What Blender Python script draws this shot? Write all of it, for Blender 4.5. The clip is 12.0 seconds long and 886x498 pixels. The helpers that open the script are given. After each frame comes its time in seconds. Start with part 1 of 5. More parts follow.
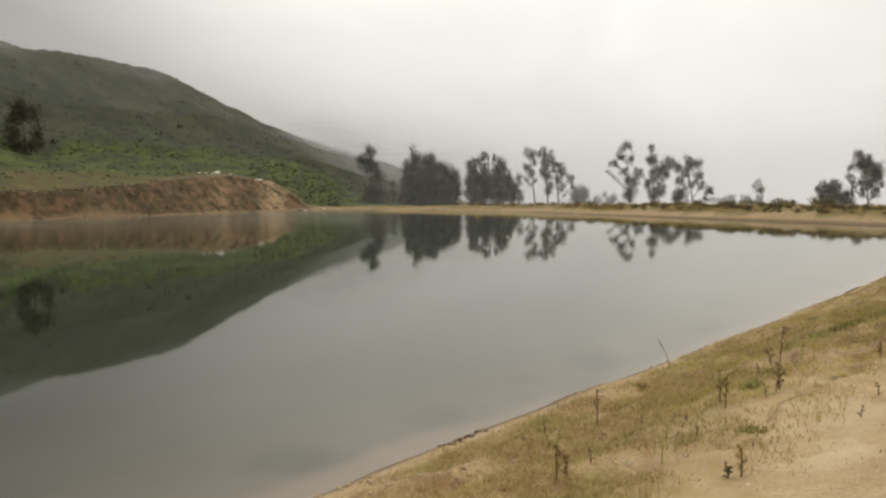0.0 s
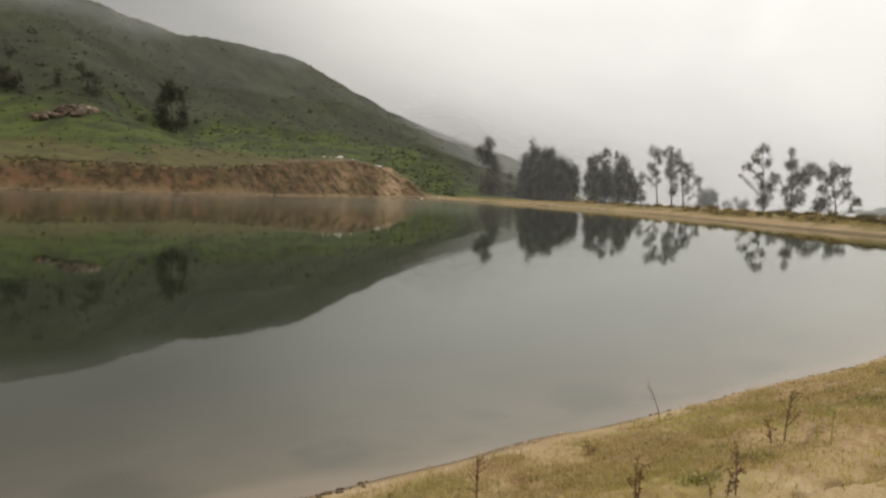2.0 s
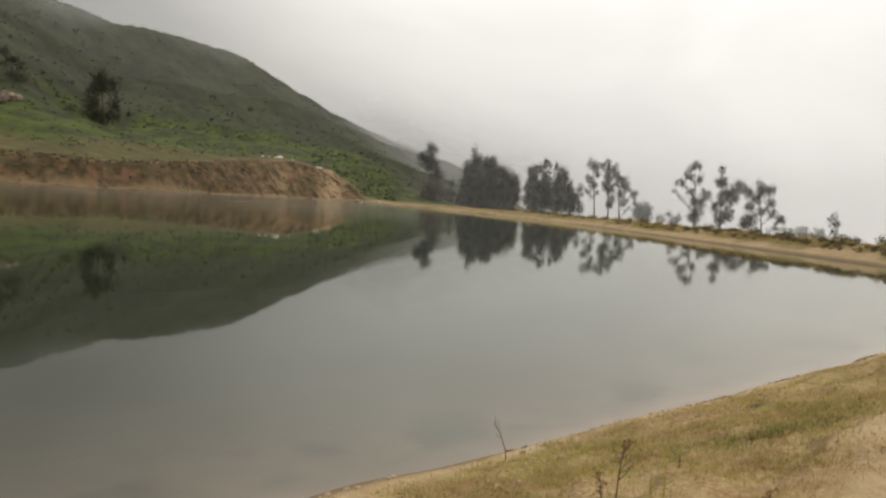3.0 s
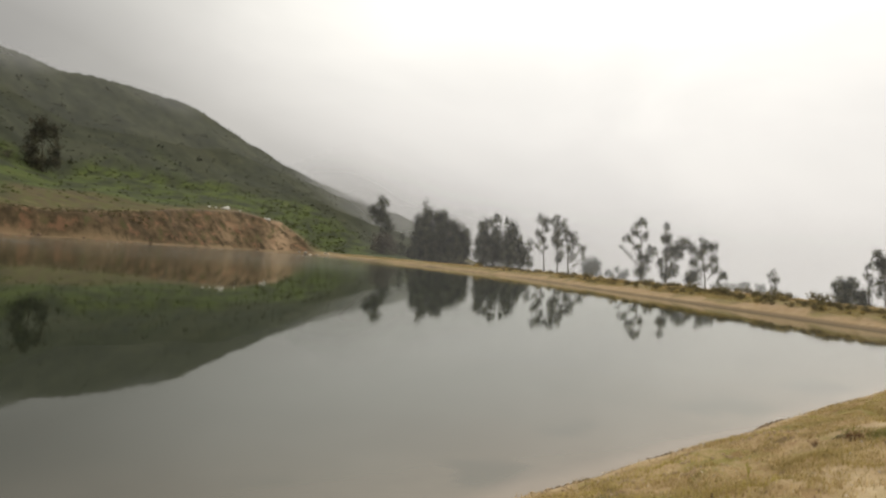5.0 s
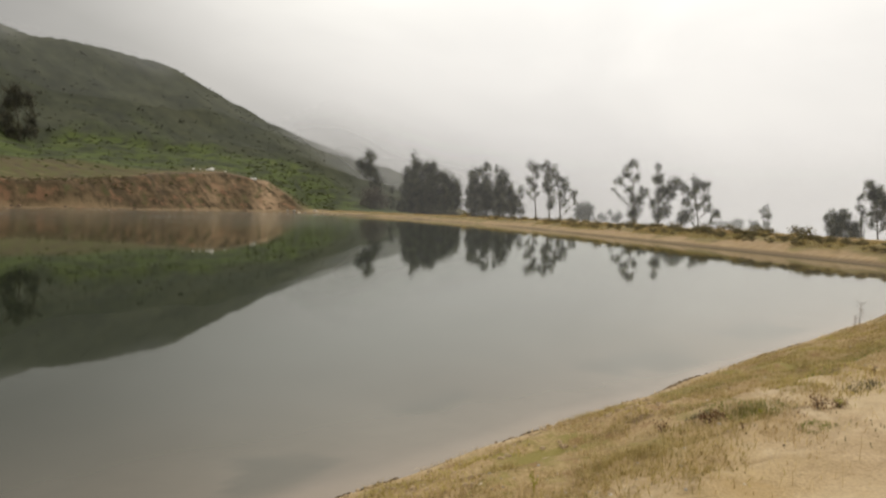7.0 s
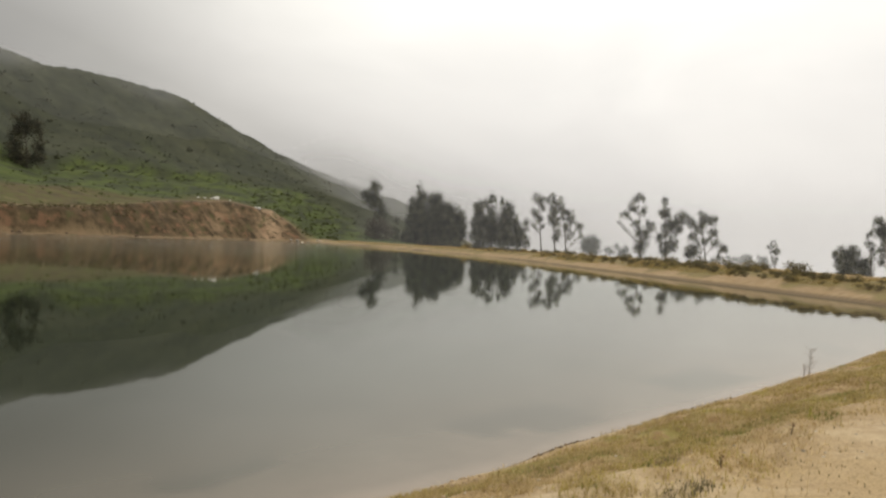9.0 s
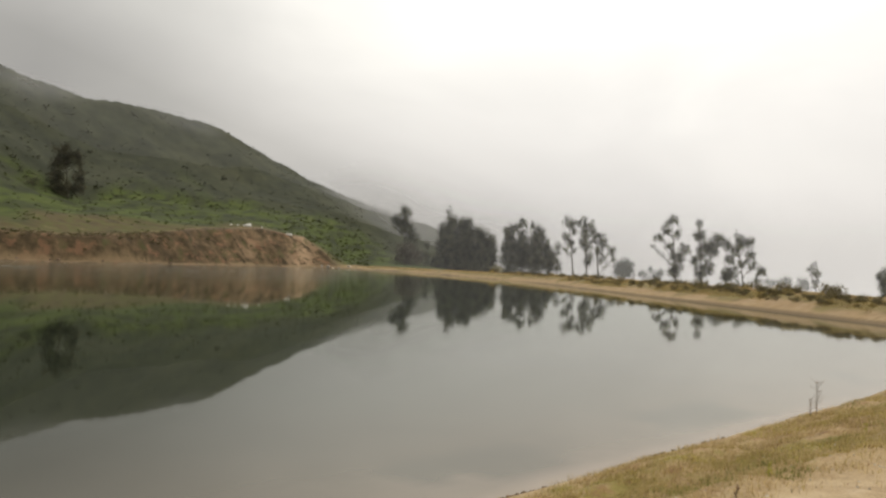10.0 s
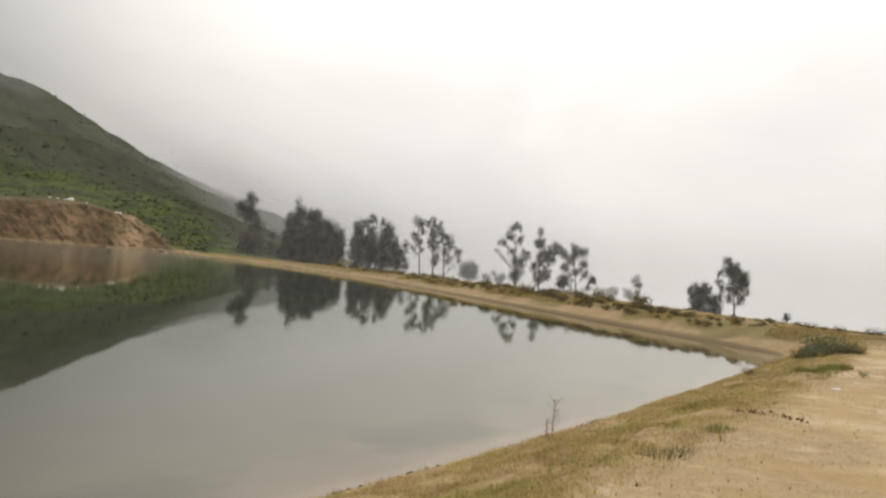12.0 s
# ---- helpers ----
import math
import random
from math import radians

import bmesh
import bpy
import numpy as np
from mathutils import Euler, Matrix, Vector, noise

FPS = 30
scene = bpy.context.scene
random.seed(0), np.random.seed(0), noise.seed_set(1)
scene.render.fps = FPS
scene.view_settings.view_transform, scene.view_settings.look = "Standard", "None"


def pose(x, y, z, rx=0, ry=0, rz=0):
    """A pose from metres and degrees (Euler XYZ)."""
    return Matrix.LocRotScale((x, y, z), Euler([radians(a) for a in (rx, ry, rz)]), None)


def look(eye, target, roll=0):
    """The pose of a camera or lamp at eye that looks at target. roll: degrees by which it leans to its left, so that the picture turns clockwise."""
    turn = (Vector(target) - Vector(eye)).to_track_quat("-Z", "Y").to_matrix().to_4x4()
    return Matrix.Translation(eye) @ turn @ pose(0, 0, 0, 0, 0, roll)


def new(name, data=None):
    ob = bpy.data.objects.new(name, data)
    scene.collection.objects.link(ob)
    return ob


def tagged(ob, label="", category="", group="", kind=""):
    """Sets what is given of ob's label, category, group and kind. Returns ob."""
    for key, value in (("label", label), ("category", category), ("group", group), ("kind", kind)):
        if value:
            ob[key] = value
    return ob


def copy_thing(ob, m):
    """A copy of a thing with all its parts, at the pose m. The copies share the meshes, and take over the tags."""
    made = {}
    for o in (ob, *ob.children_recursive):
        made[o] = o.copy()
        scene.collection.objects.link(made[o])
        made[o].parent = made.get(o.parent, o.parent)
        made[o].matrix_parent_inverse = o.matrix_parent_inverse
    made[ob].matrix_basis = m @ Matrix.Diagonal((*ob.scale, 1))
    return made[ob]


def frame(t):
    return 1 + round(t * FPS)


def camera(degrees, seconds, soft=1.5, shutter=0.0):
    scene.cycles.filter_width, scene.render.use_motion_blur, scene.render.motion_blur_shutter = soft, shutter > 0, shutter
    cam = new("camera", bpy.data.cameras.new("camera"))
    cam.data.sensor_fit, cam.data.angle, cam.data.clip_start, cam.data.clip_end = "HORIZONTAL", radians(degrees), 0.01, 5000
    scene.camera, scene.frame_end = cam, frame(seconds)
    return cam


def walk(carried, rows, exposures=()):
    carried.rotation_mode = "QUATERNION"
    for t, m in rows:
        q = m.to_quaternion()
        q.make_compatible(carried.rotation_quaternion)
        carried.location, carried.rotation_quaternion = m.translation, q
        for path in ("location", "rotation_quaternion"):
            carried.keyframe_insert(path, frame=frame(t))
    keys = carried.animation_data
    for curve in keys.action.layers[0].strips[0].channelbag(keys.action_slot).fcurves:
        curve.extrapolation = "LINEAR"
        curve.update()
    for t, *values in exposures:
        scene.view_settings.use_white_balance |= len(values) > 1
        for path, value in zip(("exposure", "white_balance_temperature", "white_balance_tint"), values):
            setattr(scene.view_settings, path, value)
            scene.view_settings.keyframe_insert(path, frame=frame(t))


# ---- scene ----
# ---- camera and walk: seconds, place, yaw, pitch, lean ----
cam = camera(66.5, 12.0, soft=2.4)
ROWS = [
    (0.0, 0.00, 0.00, 2.57, 0.00, -4.03, 1.42),
    (0.5, 0.43, 0.56, 2.61, 2.04, -2.90, -2.50),
    (1.0, 0.95, 0.97, 2.59, 7.55, -3.98, -2.84),
    (1.5, 1.40, 1.40, 2.57, 5.89, -4.67, -3.76),
    (2.0, 1.94, 1.80, 2.56, 9.88, -4.68, -1.76),
    (2.5, 2.42, 2.28, 2.60, 7.35, -2.88, -4.05),
    (2.7, 2.61, 2.49, 2.65, 4.72, -3.53, -4.06),
    (4.3, 3.88, 3.98, 2.60, 7.83, -4.47, -1.51),
    (4.5, 4.06, 4.17, 2.59, 7.80, -2.80, -3.87),
    (5.0, 4.54, 4.67, 2.58, 1.41, 0.82, -4.33),
    (5.5, 5.10, 5.10, 2.61, 4.51, -1.23, -3.91),
    (6.0, 5.60, 5.56, 2.63, 1.64, -0.10, -5.16),
    (6.5, 6.19, 6.05, 2.62, 5.14, -2.21, -1.32),
    (7.0, 6.74, 6.59, 2.62, 0.88, -3.26, -1.58),
    (7.5, 7.32, 7.01, 2.63, 2.63, -2.87, 0.90),
    (7.7, 7.53, 7.20, 2.63, 2.27, -0.38, -0.57),
    (9.3, 9.45, 8.87, 2.56, 2.10, -0.80, -2.67),
    (9.5, 9.68, 9.07, 2.54, 4.87, -0.99, -0.88),
    (10.0, 10.27, 9.62, 2.59, 4.60, 1.41, -1.86),
    (10.5, 10.83, 10.17, 2.60, -4.32, 2.36, -1.19),
    (11.0, 11.35, 10.67, 2.58, 2.30, -0.55, -0.10),
    (11.5, 11.87, 11.14, 2.61, -9.55, -2.03, -6.20),
    (12.0, 12.39, 11.58, 2.62, -7.84, 1.85, -5.18),
]


def eye_pose(x, y, z, yaw, pitch, lean):
    a, p = radians(yaw), radians(pitch)
    way = Vector((-math.sin(a) * math.cos(p), math.cos(a) * math.cos(p), math.sin(p)))
    eye = Vector((x, y, z))
    return look(eye, eye + way, -lean)


walk(cam, [(r[0], eye_pose(*r[1:])) for r in ROWS], exposures=[(0.0, 0.07), (12.0, 0.09)])

# ---- sky and sun: a bright overcast day with low cloud ----
SUN_ELEVATION, SUN_AZIMUTH = radians(52), radians(40)
world = bpy.data.worlds.new("overcast_sky")
scene.world = world
world.use_nodes = True
wt = world.node_tree
wt.nodes.clear()


def node(tree, kind, **values):
    n = tree.nodes.new(kind)
    for key, value in values.items():
        n.inputs[key].default_value = value
    return n


def ramp(tree, stops, interpolation="LINEAR"):
    n = tree.nodes.new("ShaderNodeValToRGB")
    n.color_ramp.interpolation = interpolation
    e = n.color_ramp.elements
    while len(e) < len(stops):
        e.new(0.5)
    for el, (at, c) in zip(e, stops):
        el.position = at
        el.color = (*c, 1) if len(c) == 3 else c
    return n


def math_node(tree, op, a, b=None, clamp=False):
    n = tree.nodes.new("ShaderNodeMath")
    n.operation, n.use_clamp = op, clamp
    for i, v in enumerate((a, b)):
        if v is None:
            continue
        if isinstance(v, bpy.types.NodeSocket):
            tree.links.new(v, n.inputs[i])
        else:
            n.inputs[i].default_value = v
    return n.outputs[0]


def mix_rgb(tree, fac, a, b, blend="MIX"):
    n = tree.nodes.new("ShaderNodeMix")
    n.data_type, n.blend_type = "RGBA", blend
    for slot, v in ((0, fac), (6, a), (7, b)):
        if isinstance(v, bpy.types.NodeSocket):
            tree.links.new(v, n.inputs[slot])
        elif slot and len(v) == 3:
            n.inputs[slot].default_value = (*v, 1)
        else:
            n.inputs[slot].default_value = v
    return n.outputs[2]


coord = node(wt, "ShaderNodeTexCoord")
sep = node(wt, "ShaderNodeSeparateXYZ")
wt.links.new(coord.outputs["Generated"], sep.inputs[0])
rise = math_node(wt, "ABSOLUTE", sep.outputs[2])
lift = math_node(wt, "MAXIMUM", rise, 0.05)
comb = node(wt, "ShaderNodeCombineXYZ")
wt.links.new(sep.outputs[0], comb.inputs[0])
wt.links.new(sep.outputs[1], comb.inputs[1])
wt.links.new(lift, comb.inputs[2])
sky = node(wt, "ShaderNodeTexSky")
sky.sky_type, sky.sun_disc, sky.sun_elevation, sky.sun_rotation = "NISHITA", False, SUN_ELEVATION, SUN_AZIMUTH
wt.links.new(comb.outputs[0], sky.inputs[0])
grey = node(wt, "ShaderNodeHueSaturation", Saturation=0.1)
wt.links.new(sky.outputs[0], grey.inputs["Color"])
# cloud cover: soft billows, greyer towards the horizon, brightest above the sun's side
cloud_map = node(wt, "ShaderNodeMapping")
cloud_map.inputs["Scale"].default_value = (1.0, 1.0, 2.2)
wt.links.new(coord.outputs["Generated"], cloud_map.inputs[0])
billow = node(wt, "ShaderNodeTexNoise", Scale=2.3, Detail=5.0, Roughness=0.5, Distortion=0.4)
wt.links.new(cloud_map.outputs[0], billow.inputs["Vector"])
billow_ramp = ramp(wt, [(0.3, (0.90, 0.90, 0.90)), (0.7, (1.09, 1.09, 1.08))])
wt.links.new(billow.outputs[0], billow_ramp.inputs[0])
height_ramp = ramp(wt, [(0.0, (0.645, 0.635, 0.62)), (0.06, (0.665, 0.655, 0.64)), (0.14, (0.765, 0.755, 0.73)), (0.26, (0.89, 0.885, 0.855)), (0.33, (0.98, 0.98, 0.945)), (0.44, (1.25, 1.25, 1.21)), (1.0, (1.35, 1.35, 1.31))])
wt.links.new(rise, height_ramp.inputs[0])
toward = math_node(wt, "ADD", math_node(wt, "MULTIPLY", sep.outputs[0], 0.62), math_node(wt, "MULTIPLY", sep.outputs[1], 0.45))
side_ramp = ramp(wt, [(0.0, (0.56, 0.555, 0.55)), (0.10, (0.66, 0.655, 0.645)), (0.21, (0.86, 0.85, 0.84)), (0.36, (1.0, 0.99, 0.98)), (0.52, (1.02, 1.01, 1.005)), (0.75, (1.06, 1.045, 1.035))])
wt.links.new(toward, side_ramp.inputs[0])
cover = mix_rgb(wt, 1.0, height_ramp.outputs[0], billow_ramp.outputs[0], "MULTIPLY")
# the low cloud is greyer over the mountain
high_ramp = ramp(wt, [(0.40, (0, 0, 0)), (0.80, (1, 1, 1))], "EASE")
wt.links.new(rise, high_ramp.inputs[0])
cover = mix_rgb(wt, 1.0, cover, mix_rgb(wt, high_ramp.outputs[0], side_ramp.outputs[0], (0.98, 0.965, 0.96)), "MULTIPLY")
# it darkens and thickens where it lies on the mountain's shoulder
shoulder = math_node(wt, "SUBTRACT", math_node(wt, "ADD", rise, math_node(wt, "MULTIPLY", sep.outputs[0], 0.42)), 0.03)
shoulder_ramp = ramp(wt, [(0.0, (0.72, 0.715, 0.705)), (0.035, (0.81, 0.805, 0.80)), (0.10, (0.96, 0.955, 0.95)), (0.17, (1.01, 1.005, 1.0))])
wt.links.new(shoulder, shoulder_ramp.inputs[0])
cover = mix_rgb(wt, 1.0, cover, shoulder_ramp.outputs[0], "MULTIPLY")
cover = mix_rgb(wt, 1.0, cover, (1.015, 1.0, 0.985), "MULTIPLY")
cover_bg = node(wt, "ShaderNodeBackground", Strength=0.92)
wt.links.new(cover, cover_bg.inputs[0])
sky_bg = node(wt, "ShaderNodeBackground", Strength=0.012)
wt.links.new(grey.outputs[0], sky_bg.inputs[0])
both = node(wt, "ShaderNodeAddShader")
wt.links.new(cover_bg.outputs[0], both.inputs[0])
wt.links.new(sky_bg.outputs[0], both.inputs[1])
world_out = node(wt, "ShaderNodeOutputWorld")
wt.links.new(both.outputs[0], world_out.inputs[0])

sun_data = bpy.data.lights.new("sun", "SUN")
sun_data.energy, sun_data.angle, sun_data.color = 0.4, radians(25), (1.0, 0.96, 0.90)
sun = new("sun", sun_data)
sun_way = Vector((math.sin(SUN_AZIMUTH) * math.cos(SUN_ELEVATION), math.cos(SUN_AZIMUTH) * math.cos(SUN_ELEVATION), math.sin(SUN_ELEVATION)))
sun.matrix_world = look(sun_way * 300, (0, 0, 0))


# ---- the lie of the land ----
def value_noise(x, y, seed):
    """Smooth noise from -1 to 1 with unit cells."""
    xi, yi = np.floor(x).astype(np.int64), np.floor(y).astype(np.int64)
    fx, fy = x - xi, y - yi
    fx, fy = fx * fx * (3 - 2 * fx), fy * fy * (3 - 2 * fy)

    def grid(a, b):
        h = (a * 374761393 + b * 668265263 + seed * 982451653) & 0x7FFFFFFF
        h = ((h ^ (h >> 13)) * 1274126177) & 0x7FFFFFFF
        return ((h ^ (h >> 16)) & 0xFFFF) / 32767.5 - 1

    top = grid(xi, yi) * (1 - fx) + grid(xi + 1, yi) * fx
    low = grid(xi, yi + 1) * (1 - fx) + grid(xi + 1, yi + 1) * fx
    return top * (1 - fy) + low * fy


def fbm(x, y, size, seed, octaves=4):
    total, amp, k = 0, 0.5, 1 / size
    for o in range(octaves):
        total = total + amp * value_noise(x * k + 17.3 * o, y * k - 9.1 * o, seed + o)
        amp, k = amp * 0.5, k * 2.03
    return total


def smooth(a, b, x):
    t = np.clip((x - a) / (b - a), 0, 1)
    return t * t * (3 - 2 * t)


# the reservoir's waterline: near bank, dam, far shore, earth cliff, and round behind
LAKE = [(-60, -52), (-30, -22.3), (-7.4, 0), (-0.7, 6.3), (5.0, 11.8), (9.2, 16.0), (13.3, 20.1), (18.2, 25.0), (25.0, 32.2), (31, 38.8), (33.6, 42.2), (33.2, 46), (31.6, 54), (29.4, 66), (26.4, 82),
        (22.8, 102), (17.6, 130), (8.6, 160), (-8, 204), (-32, 254), (-52, 284), (-64, 284), (-74, 272), (-84, 258), (-92, 236), (-101, 210), (-112, 190), (-130, 174), (-160, 152), (-190, 110), (-190, 20), (-120, -50)]


def closed_spline(points, steps=6):
    p = np.array(points, float)
    out = []
    for i in range(len(p)):
        a, b, c, d = p[i - 1], p[i], p[(i + 1) % len(p)], p[(i + 2) % len(p)]
        for t in np.arange(steps) / steps:
            out.append(0.5 * ((2 * b) + (c - a) * t + (2 * a - 5 * b + 4 * c - d) * t * t + (3 * b - a - 3 * c + d) * t ** 3))
    return np.array(out)


SHORE = closed_spline(LAKE)


def shore_distance(x, y):
    """Metres from the waterline, below zero on the lake."""
    best, inside = np.full(x.shape, 1e12), np.zeros(x.shape, bool)
    for a, b in zip(SHORE, np.roll(SHORE, -1, axis=0)):
        dx, dy = b - a
        t = np.clip(((x - a[0]) * dx + (y - a[1]) * dy) / (dx * dx + dy * dy), 0, 1)
        best = np.minimum(best, (x - a[0] - t * dx) ** 2 + (y - a[1] - t * dy) ** 2)
        if dy:
            inside ^= ((a[1] > y) != (b[1] > y)) & (x < dx * (y - a[1]) / dy + a[0])
    return np.where(inside, -1, 1) * np.sqrt(best)


HEART = (6.0, 5.5)
# how steeply the far land stands over the water's level, in degrees by bearing
BEARING = [-60, -43, -40, -36, -32, -28, -23.4, -18.8, -15.3, -13.2, -12, -8, -4, 0, 4, 8]
CLIFF_TOP = [1.55, 1.55, 1.45, 1.45, 1.25, 1.6, 2.2, 2.5, 1.86, 0.5, -0.3, -0.3, -0.4, -0.5, -0.7, -1.0]
TERRACE = [2.7, 2.72, 2.74, 2.95, 2.76, 2.88, 2.75, 2.85, 2.3, 1.3, 0.4, 0.0, -0.5, -0.8, -1.1, -1.5]
MEADOW = [6.0, 6.0, 6.2, 5.2, 4.1, 4.5, 4.1, 4.05, 3.6, 3.1, 2.6, 0.8, 0.0, -0.8, -1.2, -1.7]
RIDGE = [13.6, 13.4, 13.3, 12.6, 11.8, 11.4, 10.65, 8.55, 6.7, 6.0, 5.6, 4.3, 3.0, 1.7, 0.2, -1.6]


def ledge_phase(x, y, s):
    """Where a place lies between one little ledge of the bank and the next, from 0 to 1."""
    u = s * 1.15 + fbm(x, y, 2.6, 57, 3) * 1.5
    return u - np.floor(u)


def height(x, y):
    x, y = np.asarray(x, float), np.asarray(y, float)
    s = shore_distance(x, y)
    s = s + fbm(x, y, 2.2, 3, 3) * 0.22 * smooth(44, 30, np.hypot(x, y)) + fbm(x, y, 14, 5, 3) * 1.6 * smooth(70, 160, np.hypot(x, y))
    r = np.hypot(x - HEART[0], y - HEART[1])
    bearing = np.degrees(np.arctan2(x - HEART[0], y - HEART[1]))
    # earth bank and dam
    dam = np.interp(s, [0, 0.25, 2.8, 3.6, 5, 9, 11, 15, 40, 120, 220, 420, 4500], [0, 0.14, 1.02, 1.13, 1.2, 1.24, 1.1, 0.4, -1.2, -4.2, -8, -19, -330])
    dam = np.where((s > 0) & (s < 6), dam * (1 - 0.26 * smooth(12, 8.5, (x + y) * 0.7071) * smooth(-9, -4, (x + y) * 0.7071) * smooth(5.2, 2.9, s)), dam)
    # far shore, cliff and mountain
    cliff_top, terrace, meadow, ridge = (2.6 + r * np.tan(np.radians(np.interp(bearing, BEARING, row))) for row in (CLIFF_TOP, TERRACE, MEADOW, RIDGE))
    edge = smooth(-12.2, -13.4, bearing)
    cliff_top = np.where(edge > 0, cliff_top * edge + 1.2 * (1 - edge), 1.2)
    low = np.interp(s, [0, 0.8, 2.4], [0, 0.35, 0.75])
    rough = fbm(x, y, 7, 21, 4)
    face_end = np.interp(bearing, [-60, -28, -22, -15, -13], [6.0, 6.5, 12.0, 15.0, 8.0]) + 2.2 * rough + 0.8 * fbm(x, y, 2.4, 25, 2)
    climb = np.clip((s - 2.3) / (face_end - 2.3), 0, 1)
    face = low + (cliff_top - low) * climb ** np.interp(bearing, [-28, -22], [0.65, 1.0])
    far = np.where(s < face_end, face, np.where(s < 35, cliff_top + (terrace - cliff_top) * np.clip((s - face_end) / (35 - face_end), 0, 1),
          np.where(s < 80, terrace + (meadow - terrace) * (s - 35) / 45, meadow + (ridge - meadow) * np.clip((s - 80) / 85, 0, 1))))
    far = np.where(s > 165, np.minimum(ridge, 130) * np.interp(s, [165, 230, 320, 900, 4500], [1, 0.72, 0.4, 0.1, -0.3]) + np.where(ridge < 0, -0.03 * (s - 165), 0), far)
    far = far + fbm(x, y, 45, 31, 4) * 4.0 * smooth(60, 120, s) + fbm(x, y, 18, 37, 3) * 1.0 * smooth(12, 50, s)
    w = smooth(7, -6, bearing) * smooth(-150, -100, bearing) * smooth(60, 130, r)
    z = dam * (1 - w) + far * w
    # small unevenness of trodden earth
    z = z + fbm(x, y, 0.45, 43, 3) * (0.012 + 0.06 * smooth(4.2, 2.8, s)) * smooth(0.1, 0.8, s) * smooth(60, 30, r) + fbm(x, y, 1.3, 41, 3) * (0.012 + 0.075 * smooth(4.5, 3.0, s)) * smooth(0.0, 1.5, s) + fbm(x, y, 5.0, 47, 3) * 0.06 * smooth(0.3, 3, s)
    # little erosion steps that run along the bank
    a, c = (x + y) * 0.7071, (x - y) * 0.7071
    z = z + fbm(a / 1.6, c / 0.38, 1.0, 53, 3) * 0.09 * smooth(0.2, 1.0, s) * smooth(3.6, 2.4, s) * smooth(42, 36, y)
    z = z + 0.055 * (smooth(0.40, 0.50, ledge_phase(x, y, s)) - ledge_phase(x, y, s)) * smooth(0.5, 1.0, s) * smooth(3.7, 2.9, s) * smooth(42, 36, y)
    bed = -np.minimum(-s * 0.26, 5)
    return np.where(s > 0, z, bed)


def height_at(x, y):
    return float(height(np.array([x]), np.array([y]))[0])


# ---- materials ----
def material(name, rough=0.9):
    m = bpy.data.materials.new(name)
    m.use_nodes = True
    t = m.node_tree
    t.nodes.clear()
    out = node(t, "ShaderNodeOutputMaterial")
    b = node(t, "ShaderNodeBsdfPrincipled", Roughness=rough)
    b.inputs["Specular IOR Level"].default_value = 0.25
    t.links.new(b.outputs[0], out.inputs[0])
    return m, t, b, out


def place(t, sx=1, sy=1, sz=1):
    g = node(t, "ShaderNodeNewGeometry")
    m = node(t, "ShaderNodeMapping")
    m.inputs["Scale"].default_value = (sx, sy, sz)
    t.links.new(g.outputs["Position"], m.inputs[0])
    return m.outputs[0]


def grain(t, vec, scale, detail=4.0, rough=0.55, distortion=0.0):
    n = node(t, "ShaderNodeTexNoise", Scale=scale, Detail=detail, Roughness=rough, Distortion=distortion)
    t.links.new(vec, n.inputs["Vector"])
    return n.outputs[0]


def ramped(t, value, stops):
    r = ramp(t, stops)
    t.links.new(value, r.inputs[0])
    return r.outputs[0]


def mask(t, name):
    a = node(t, "ShaderNodeAttribute")
    a.attribute_name = name
    return a.outputs["Fac"]


def sharpen(t, value, lo, hi):
    n = node(t, "ShaderNodeMapRange")
    n.inputs["From Min"].default_value, n.inputs["From Max"].default_value = lo, hi
    t.links.new(value, n.inputs[0])
    return n.outputs[0]


def bump(t, b, value, strength, distance):
    n = node(t, "ShaderNodeBump", Strength=strength, Distance=distance)
    t.links.new(value, n.inputs["Height"])
    t.links.new(n.outputs[0], b.inputs["Normal"])
    return n


